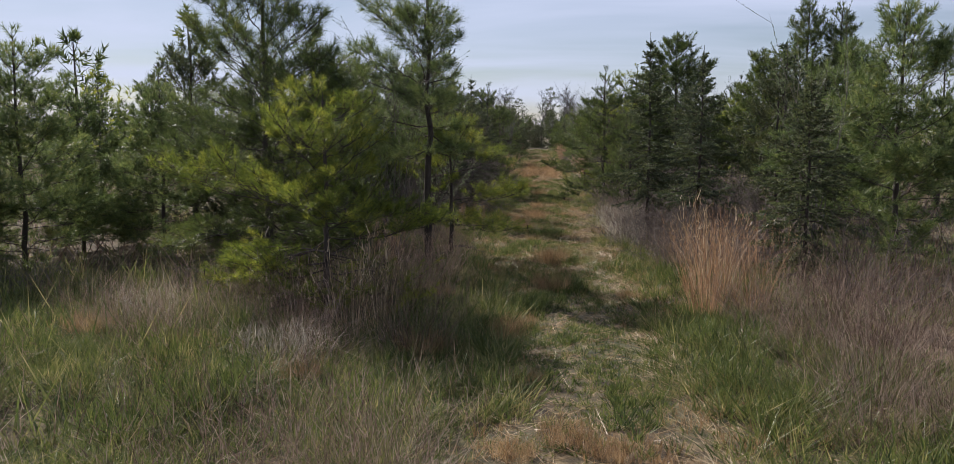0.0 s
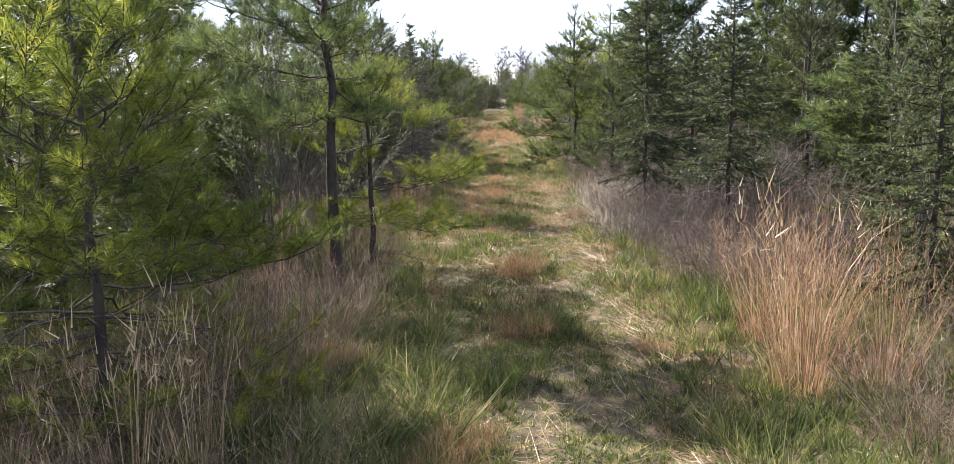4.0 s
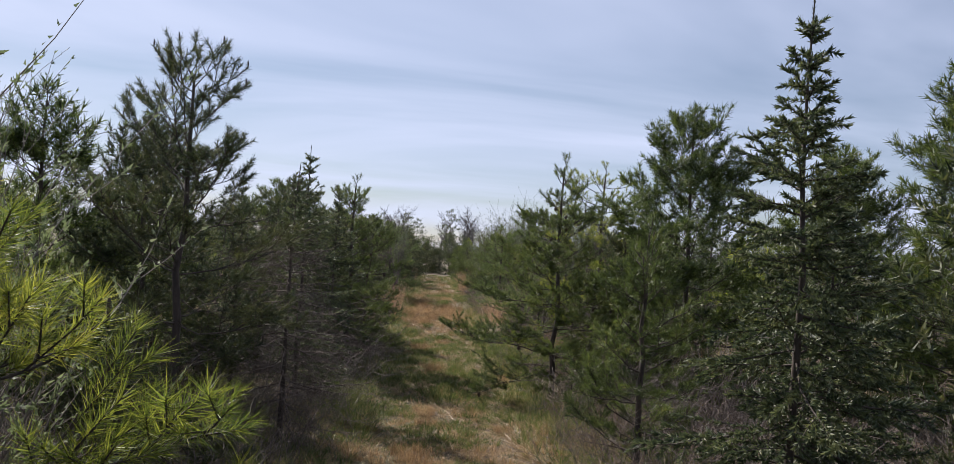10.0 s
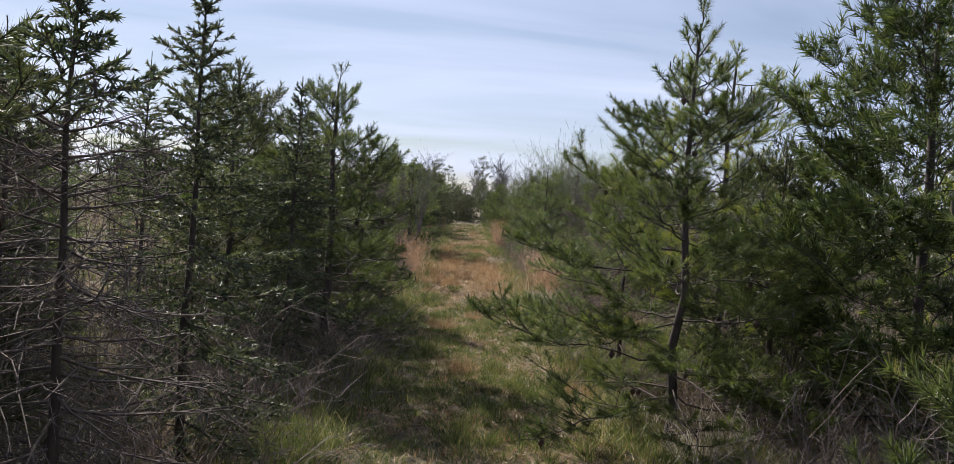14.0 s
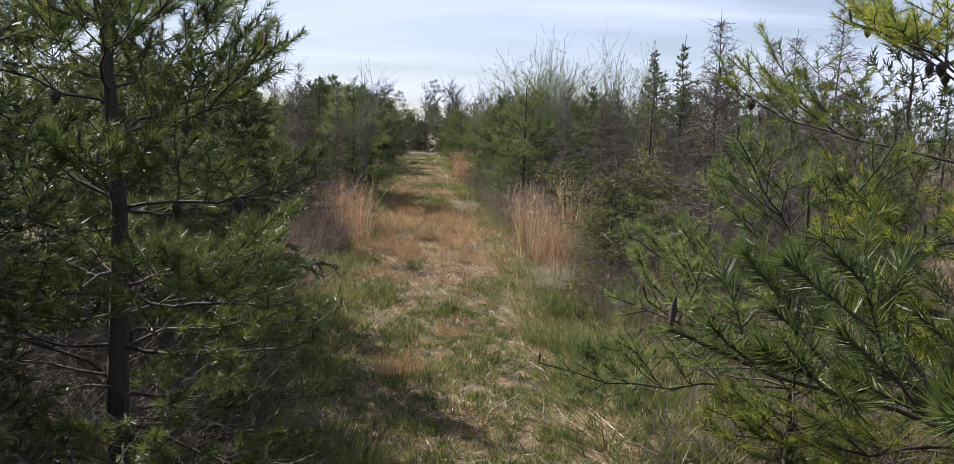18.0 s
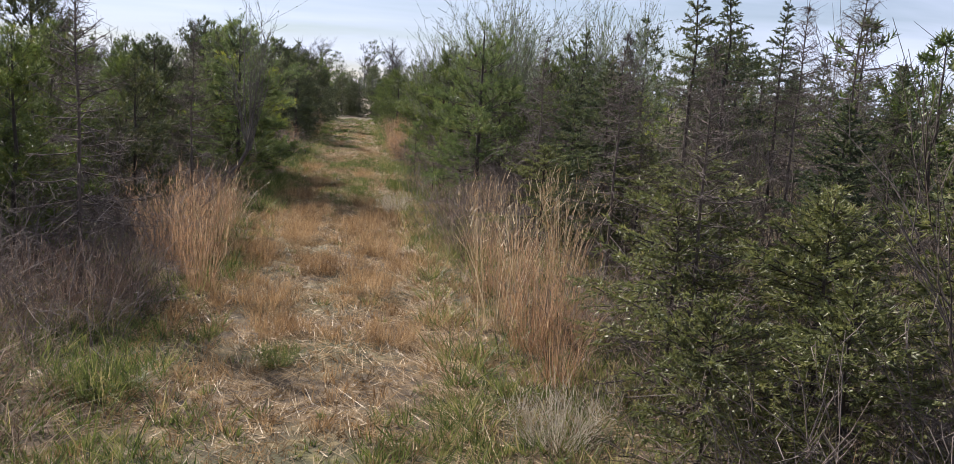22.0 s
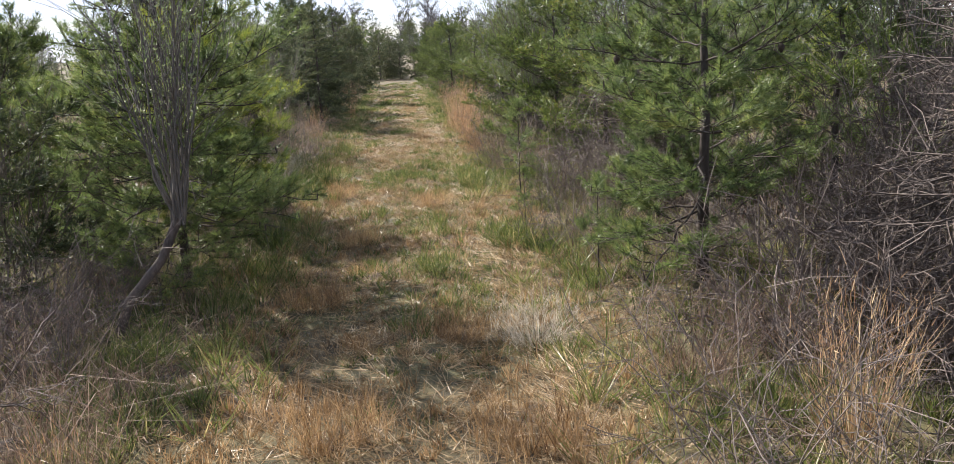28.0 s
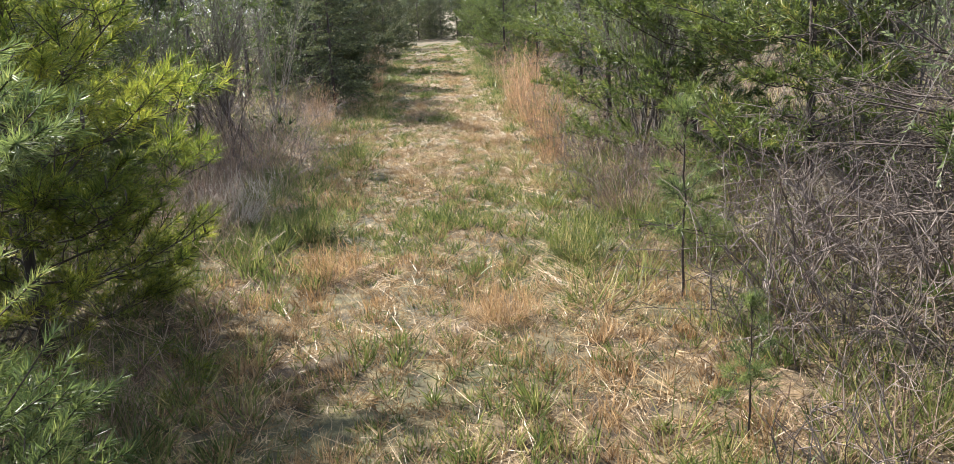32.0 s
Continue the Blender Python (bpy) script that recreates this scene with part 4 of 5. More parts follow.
small_yellow = put(pine("pine_tree", "small yellow-green pine with low reaching limbs", 203, 1.8, 1.3, 0.18, NEEDLE_YELLOW, 2.0, needle=0.068, flat=1.0, whorl_gap=0.3, cone=0.45, thick=0.0026), -1.25, 7.1)
low_left = put(pine("pine_tree", "knee-high spreading green pine at the path edge", 204, 1.1, 0.75, 0.1, NEEDLE, needle=0.06), 0.55, 22.9)
# plainer trees for the second row
mid_pine = put(pine("pine_tree", "full green pine in the second row", 201, 2.6, 1.25, 0.06, NEEDLE, detail=1), -1.2, 24.8)
mid_dark = put(pine("pine_tree", "dark short-needled pine in the second row", 202, 2.6, 1.2, 0.06, NEEDLE_DARK, detail=1, needle=0.065), -1.1, 34.2)
dead_bush = put(spruce("dead_spruce", "low dead spruce bush with a dense tangle of grey twigs", 205, 1.25, 0.95, 0.04, dead=1.0, gap=0.045), 5.15, 37.2, 0, 0.75)
# more of the same kinds that stand near the path
# pines at (0.35, 32.5), (-0.2, 30.4), (0.05, 35.7) are added to shade the verge
for kind, x, y, turn, size, tall in (
    (left_back, -5.3, 8.3, 40, 0.8, 1.0), (mid_dark, -3.9, 12.0, 170, 1.0, 1.0), (left_back, -5.0, 10.9, 260, 0.7, 1.0), (left_back, -3.7, 10.2, 130, 0.72, 1.0), (mid_pine, -6.2, 9.6, 220, 0.9, 1.0), (first_spruce, 0.45, 24.3, 30, 1.0, 1.0), (mid_dark, 0.0, 26.0, 330, 0.7, 1.0), (mid_dark, 0.05, 35.7, 40, 0.75, 1.0), (mid_dark, -0.6, 31.0, 200, 0.65, 1.0), (mid_pine, -0.9, 28.2, 140, 0.75, 1.0), (mid_pine, -0.2, 30.4, 20, 0.66, 1.0), (mid_pine, -0.6, 38.2, 50, 0.72, 1.0), (mid_pine, -1.7, 37.0, 150, 0.75, 1.0), (mid_pine, -1.2, 40.6, 250, 0.8, 1.0), (mid_dark, 0.35, 32.5, 80, 0.62, 1.0), (mid_dark, -0.55, 21.3, 120, 0.95, 1.0), (mid_dark, -0.4, 25.3, 250, 0.8, 1.0), (mid_dark, -1.6, 18.2, 80, 1.0, 1.0), (mid_dark, -1.3, 16.4, 180, 0.95, 1.0), (mid_pine, -2.0, 11.6, 300, 0.85, 1.0), (mid_dark, 3.9, 19.9, 10, 0.8, 1.0), (mid_dark, 4.7, 13.5, 190, 0.9, 1.0), (mid_dark, -2.2, 12.4, 70, 0.85, 1.0), (left_spruce, -2.25, 14.6, 10, 0.97, 1.0), (mid_pine, -2.3, 16.8, 120, 1.05, 1.0),
    (left_back, -1.9, 19.4, 200, 0.8, 1.0), (left_spruce, -1.2, 20.9, 50, 0.95, 1.0), (mid_dark, -2.6, 10.9, 250, 0.9, 1.0),
    (mid_dark, -0.2, 23.6, 30, 0.75, 1.0), (left_dead, -0.5, 26.6, 70, 0.8, 1.0), (mid_pine, -1.6, 30.0, 90, 0.85, 1.0), (mid_pine, -0.4, 32.3, 200, 0.7, 1.0), (left_dead, 0.9, 32.6, 190, 0.95, 1.0),
    (mid_pine, -2.2, 33.8, 300, 0.9, 1.0), (dying_spruce, -0.6, 17.0, 130, 0.9, 1.0), (mid_dark, 0.3, 39.8, 140, 0.95, 1.0), (left_spruce, 2.0, 47.6, 10, 1.05, 1.0), (left_spruce, 1.5, 49.5, 90, 0.9, 1.0),
    (mid_pine, 0.2, 42.8, 10, 1.0, 1.0), (grey_stems, 0.9, 42.0, 100, 0.75, 1.0), (grey_stems, 1.3, 44.0, 220, 0.8, 1.0), (bud_shrub, -1.6, 13.7, 60, 1.0, 1.0), (bud_shrub, -0.6, 11.3, 200, 0.9, 1.0), (bud_shrub, 3.6, 9.2, 60, 0.95, 1.0),
    (first_spruce, 3.4, 13.8, 70, 1.05, 1.0), (tall_pine, 6.75, 16.2, 130, 0.95, 1.0), (first_spruce, 4.7, 11.7, 20, 1.1, 1.0),
    (yellow_pine, 5.2, 12.0, 130, 0.95, 1.0), (broad_pine, 6.1, 18.5, 70, 0.9, 1.0), (first_spruce, 4.5, 21.6, 10, 0.8, 1.0), (dead_tall, 6.5, 27.2, 80, 1.03, 1.0), (dead_bush, 5.5, 38.3, 70, 1.2, 1.0), (dead_bush, 5.3, 33.9, 200, 1.1, 1.0), (dead_bush, 4.75, 25.1, 140, 0.8, 1.0), (dead_tall, 6.1, 29.6, 160, 0.86, 1.0),
    (dead_thin, 3.9, 26.8, 130, 0.88, 1.0), (scrub_spruce, 4.35, 26.4, 130, 1.1, 0.9), (scrub_spruce, 4.3, 27.6, 60, 1.1, 1.0), (scrub_spruce, 5.0, 26.2, 20, 1.15, 1.0), (scrub_spruce, 4.0, 25.7, 150, 0.9, 0.9), (bush_spruce, 5.0, 29.0, 310, 1.1, 1.0), (first_spruce, 5.9, 28.6, 90, 0.8, 1.0), (first_spruce, 6.2, 25.6, 190, 0.75, 1.0), (first_spruce, 4.9, 31.9, 250, 0.85, 1.0), (first_spruce, 4.8, 30.6, 40, 0.95, 1.0), (dead_tall, 5.15, 25.6, 240, 0.85, 1.0), (top_spruce, 6.25, 31.2, 60, 1.06, 1.0), (top_spruce, 7.4, 32.1, 140, 1.0, 1.0), (dead_tall, 7.6, 31.0, 30, 1.05, 1.0),
    (first_spruce, 6.7, 32.3, 300, 1.1, 1.0), (dead_thin, 5.3, 31.4, 210, 1.05, 1.0), (top_spruce, 5.2, 32.6, 270, 0.85, 1.0), (scrub_spruce, 4.4, 31.2, 90, 0.95, 1.0), (scrub_spruce, 5.0, 30.2, 200, 1.0, 1.0), (dead_thin, 4.9, 33.2, 20, 1.1, 1.0),
    (scrub_spruce, 3.55, 25.9, 280, 0.75, 1.0), (dark_right, 6.3, 36.4, 100, 0.95, 1.0), (dark_right, 5.3, 41.6, 220, 1.0, 1.0), (budded, 6.8, 36.0, 120, 0.95, 1.0), (budded, 5.1, 42.3, 60, 0.9, 1.0), (budded, 6.3, 40.3, 200, 1.0, 1.0),
    (sapling, 3.95, 35.3, 60, 0.57, 1.0), (mid_dark, 1.75, 48.6, 20, 0.9, 1.0), (mid_dark, 1.5, 50.6, 120, 1.05, 1.0), (mid_dark, 1.9, 52.4, 220, 1.0, 1.0), (mid_dark, 2.4, 56.0, 220, 1.0, 1.0), (grey_stems, 0.6, 45.6, 40, 0.9, 1.0), (grey_stems, -0.2, 44.0, 160, 1.0, 1.0), (sapling, 3.87, 37.2, 170, 0.42, 1.0), (dark_right, 5.35, 37.3, 70, 0.72, 1.0), (dark_right, 5.2, 44.0, 20, 0.9, 1.0), (left_spruce, 5.6, 47.0, 200, 0.9, 1.0)):
    again(kind, x, y, turn, size, tall)

# ---------------------------------------------------------------- the young wood behind
low_pine = [put(pine("pine_tree", lb, 100 + i, hh, 1.25, 0.08, mt, detail=0), x, y) for i, (lb, hh, mt, x, y) in enumerate((
    ("mid-green young pine in the plantation", 2.7, NEEDLE, -5.5, 12.0), ("yellowish young pine in the plantation", 2.4, NEEDLE_YELLOW, -6.5, 15.0),
    ("dark green young pine in the plantation", 2.9, NEEDLE_DARK, -4.2, 17.0), ("tall green pine in the plantation", 3.3, NEEDLE, 8.0, 13.0)))]
low_spruce = [put(spruce("spruce_tree", lb, 120 + i, hh, 0.75, dead=dd), x, y) for i, (lb, hh, dd, x, y) in enumerate((
    ("dark green spruce in the plantation", 2.5, 0.0, -4.6, 21.0), ("sparse spruce with bare lower trunk", 2.8, 0.5, 8.6, 27.0)))]
low_dead = put(spruce("dead_spruce", "dead grey spruce among living trees", 130, 2.5, 0.6, fine=False, dead=1.0), 8.0, 24.0)
low_shrub = put(bare_shrub("budding_shrub", "grey leafless shrub with a haze of buds", 131, 2.6, 1.2, 10, 0.6, None, 5, joined=True, stem_r=0.002), 8.8, 37.0)
thicket = [put(bare_shrub("grey_thicket", "thicket of bare grey-brown stems", 210 + i, hh, 1.1, 13, 0.0, TWIG, 6, joined=True, stem_r=0.0015), x, y) for i, (hh, x, y) in enumerate(((1.5, 4.9, 24.2), (2.0, 6.0, 29.3)))]
rng = np.random.default_rng(77)
for i in range(34):
    y = rng.uniform(22.5, 37)
    again(thicket[i % 2], path_x(y) + 2.5 + rng.exponential(2.6), y, rng.uniform(0, 360), rng.uniform(0.45, 0.85))
for i in range(22):
    y = rng.uniform(23, 46)
    again(thicket[i % 2], path_x(y) - 2.2 - rng.exponential(1.8), y, rng.uniform(0, 360), rng.uniform(0.5, 0.9))
for i in range(14):
    y = rng.uniform(8, 22)
    again(thicket[0], path_x(y) + (2.1 + rng.exponential(0.8)) * (-1 if i % 2 else 1), y, rng.uniform(0, 360), rng.uniform(0.5, 0.8))
taken = [(o.location.x, o.location.y) for o in scene.objects if o.parent is None and o.get("category") in ("tree", "shrub")]
far_trunks, far_crowns = Mesh(), Mesh()


def mesh_arrays(ob):
    me = ob.data
    v = np.zeros(len(me.vertices) * 3, np.float32)
    me.vertices.foreach_get("co", v)
    lp = np.zeros(len(me.loops), np.int32)
    me.loops.foreach_get("vertex_index", lp)
    tot = np.zeros(len(me.polygons), np.int32)
    me.polygons.foreach_get("loop_total", tot)
    nq = int((tot == 4).sum())
    return v.reshape(-1, 3), lp[:nq * 4].reshape(-1, 4), lp[nq * 4:].reshape(-1, 3)


for i in range(26):
    y = rng.uniform(43, 66)
    x = path_x(y) - 2.0 - rng.exponential(1.6)
    again((low_shrub, low_pine[2], low_shrub, thicket[1], low_pine[0])[i % 5], x, y, rng.uniform(0, 360), rng.uniform(0.75, 1.05))
    taken.append((x, y))
low_arrays = [[(c.name.split(".")[0], mesh_arrays(c)) for c in o.children] for o in low_pine]
count = 0
while count < 460:
    y = rng.uniform(-3, 76)
    side = -1 if rng.uniform() < 0.5 else 1
    d = 2.4 + rng.exponential(12.0)
    x = path_x(y) + side * d
    if d > 75 or d < 4.0 or (y < 10 and d < 6.5) or min((x - a) ** 2 + (y - b) ** 2 for a, b in taken) < (1.1 + 0.04 * d) ** 2:
        continue
    taken.append((x, y))
    count += 1
    u, turn, size, tall = rng.uniform(), rng.uniform(0, 360), rng.uniform(0.7, 1.1) * (0.85 if (side < 0 and y > 22) else 1.0), rng.uniform(0.9, 1.1)
    if d > 11:
        m4 = np.array(stand(x, y, turn, size, tall))
        for nm, (v, q, tt) in low_arrays[int(rng.integers(0, 4))]:
            if nm == "branchwork":
                continue
            (far_crowns if nm == "crown" else far_trunks).add(v @ m4[:3, :3].T + m4[:3, 3], q, tt)
        continue
    if side > 0 and 22 < y < 35:
        kind = low_dead if u < 0.45 else low_spruce[1] if u < 0.75 else low_shrub if u < 0.85 else low_pine[2]
    else:
        kind = low_dead if u < 0.04 else low_spruce[0] if u < 0.2 else low_shrub if u < 0.32 else low_pine[int(rng.integers(0, 4))]
    again(kind, x, y, turn, size, tall)
for i in range(34):
    y = rng.uniform(26, 40)
    again((low_spruce[1], low_pine[2], low_dead, low_pine[0], low_spruce[0])[i % 5], path_x(y) + 4.4 + rng.uniform(0, 6.0), y, rng.uniform(0, 360), rng.uniform(0.75, 1.0))
far_wood = tagged(new("young_pine_wood"), "plantation of young green pines beyond the path edges", "woodland", kind="stuff")
tagged(part("trunk_layer", far_trunks, BARK, far_wood), kind="stuff")
tagged(part("crown_layer", far_crowns, NEEDLE, far_wood), kind="stuff")

# ---------------------------------------------------------------- brush and dry grass
brambles = [put(bramble("dead_brush", lb, 140 + i, 0.7, hh), x, y) for i, (lb, hh, x, y) in enumerate((
    ("tangle of grey-mauve dead stems", 0.85, 4.3, 33.8), ("low tangle of brown dead twigs", 0.6, 4.15, 36.5), ("tall arching grey dead stems", 1.1, 0.1, 28.2), ("thicket of pinkish grey dead stems", 0.9, 2.9, 14.6)))]
for k, x, y, size in ((3, 4.6, 14.9, 1.1), (3, 2.75, 13.6, 0.9), (3, 3.5, 15.1, 1.0), (2, -0.2, 17.9, 1.0), (0, 0.2, 21.4, 1.1), (0, 0.35, 19.6, 1.0), (1, 0.75, 22.6, 0.8), (1, 3.1, 20.0, 1.1), (1, 3.5, 19.2, 1.2), (3, 3.1, 21.9, 0.9),
                      (3, 3.9, 25.4, 1.0), (2, 4.7, 25.9, 1.0), (2, 4.5, 28.3, 1.0), (0, 3.95, 28.4, 0.9), (2, 4.0, 31.6, 1.0), (2, 3.95, 32.6, 1.0), (0, 4.9, 32.0, 1.1), (2, 0.45, 30.3, 1.1), (2, 0.3, 32.0, 1.0), (2, -0.4, 29.4, 1.1), (0, 0.0, 34.2, 1.0),
                      (0, 4.6, 38.0, 1.1), (1, 5.0, 39.0, 1.2), (2, 4.7, 42.6, 1.0), (0, 4.5, 40.8, 1.0), (3, 1.5, 42.6, 1.0), (2, 1.2, 45.4, 1.1), (2, 0.4, 44.4, 1.1), (1, 0.5, 35.6, 1.1), (0, -0.9, 16.2, 1.0), (0, -0.3, 14.2, 0.9), (2, -1.2, 10.9, 0.9), (3, 3.4, 10.2, 1.0), (1, 4.5, 33.6, 0.9), (3, 2.35, 11.6, 0.9), (3, 2.3, 12.3, 0.8), (0, 2.5, 11.1, 0.8), (3, 2.6, 14.1, 1.0), (3, 3.1, 13.9, 1.0), (3, 3.8, 14.2, 1.1), (0, 2.45, 9.3, 0.8), (1, 3.3, 20.6, 1.1), (0, 3.9, 21.0, 1.1), (3, 4.2, 25.2, 1.1), (2, 3.6, 24.9, 0.7), (0, 5.5, 34.0, 1.0), (0, 5.7, 35.3, 1.1), (2, 0.3, 33.4, 1.0), (2, 0.5, 34.2, 1.0), (0, -0.2, 18.9, 1.1), (0, 0.1, 17.0, 1.0), (2, 0.2, 20.6, 1.1), (0, 0.5, 22.2, 1.0), (0, -0.3, 22.3, 1.2), (1, 0.5, 20.8, 1.0), (2, -0.2, 16.0, 1.0), (0, 0.15, 18.4, 1.0), (2, -0.6, 20.0, 1.2), (0, 0.3, 21.9, 1.1), (1, -0.3, 15.2, 1.0), (3, 2.9, 11.5, 0.9), (3, 3.6, 7.4, 1.0), (0, 4.75, 37.7, 1.1), (2, 5.1, 38.4, 1.3), (2, 5.6, 39.2, 1.5), (0, 5.0, 33.8, 1.4), (2, 5.4, 34.4, 1.4), (3, 5.1, 34.9, 1.3), (2, 4.8, 33.2, 1.2),
                      (0, 0.45, 29.2, 1.1), (1, 0.75, 29.7, 1.0), (3, 0.3, 30.6, 1.2), (0, 0.6, 28.4, 1.0), (1, 0.55, 34.6, 1.0), (0, 0.35, 35.0, 1.1), (1, 0.9, 35.7, 0.9), (0, -0.3, 22.9, 1.2), (2, 0.1, 23.2, 1.0), (0, -0.5, 21.9, 1.3), (3, 2.3, 10.1, 0.8), (3, 2.65, 9.8, 1.0), (0, 2.95, 10.1, 1.0), (3, 3.2, 9.5, 1.1), (3, 2.25, 11.2, 0.8), (3, 2.2, 12.9, 0.8), (3, 3.4, 11.8, 1.1), (3, 3.9, 15.9, 1.2), (3, 3.4, 17.0, 1.1), (0, 3.8, 17.8, 1.1), (3, 3.3, 16.2, 1.1), (3, 4.4, 16.8, 1.2), (3, 3.0, 17.6, 0.9), (1, 2.8, 16.4, 1.0), (3, 3.2, 11.9, 1.0), (3, 3.3, 12.6, 1.0), (3, 2.95, 12.95, 0.9), (3, 3.7, 12.2, 1.1), (3, 2.1, 11.9, 0.8), (0, 3.6, 13.3, 1.0)):
    again(brambles[k], x, y, x * 137 % 360, size)
for i in range(100):
    y = rng.uniform(7.5, 56)
    side = -1 if rng.uniform() < 0.5 else 1
    again(brambles[int(rng.integers(0, 4))], path_x(y) + side * (2.0 + rng.exponential(1.2)), y, rng.uniform(0, 360), rng.uniform(0.7, 1.15))

rusty = [put(broomsedge("broomsedge_clump", "tall rusty-orange broomsedge clump with feathery tips", 150 + i, 1.15, 0.36, 95, RUST, droop=0.8, width=0.004), x, y) for i, (x, y) in enumerate(((2.0, 7.3), (4.5, 45.0)))]
mauve = [put(broomsedge("dead_grass_clump", "grey-mauve dead grass clump", 160 + i, 0.8, 0.55, 210, MAUVE, width=0.003, droop=1.2), x, y) for i, (x, y) in enumerate(((-0.55, 8.3), (2.3, 4.9)))]
tan = put(broomsedge("grass_stalk_clump", "few long straw-coloured grass stalks with seed heads", 170, 1.1, 0.3, 34, STRAW, droop=0.9, width=0.006), -0.95, 6.5)
white = put(broomsedge("bleached_grass_clump", "bleached white drooping grass clump", 171, 0.5, 0.4, 170, WHITE_GRASS, droop=1.2), 2.2, 13.2)
tuft = put(broomsedge("tawny_grass_tuft", "low tawny grass tuft on the mown path", 172, 0.19, 0.24, 230, TAWNY, width=0.003), 2.03, 31.9)
green_tuft = put(broomsedge("green_grass_tuft", "bright green grass tuft", 173, 0.3, 0.3, 230, GREEN, droop=1.0, width=0.005), 1.05, 27.4)
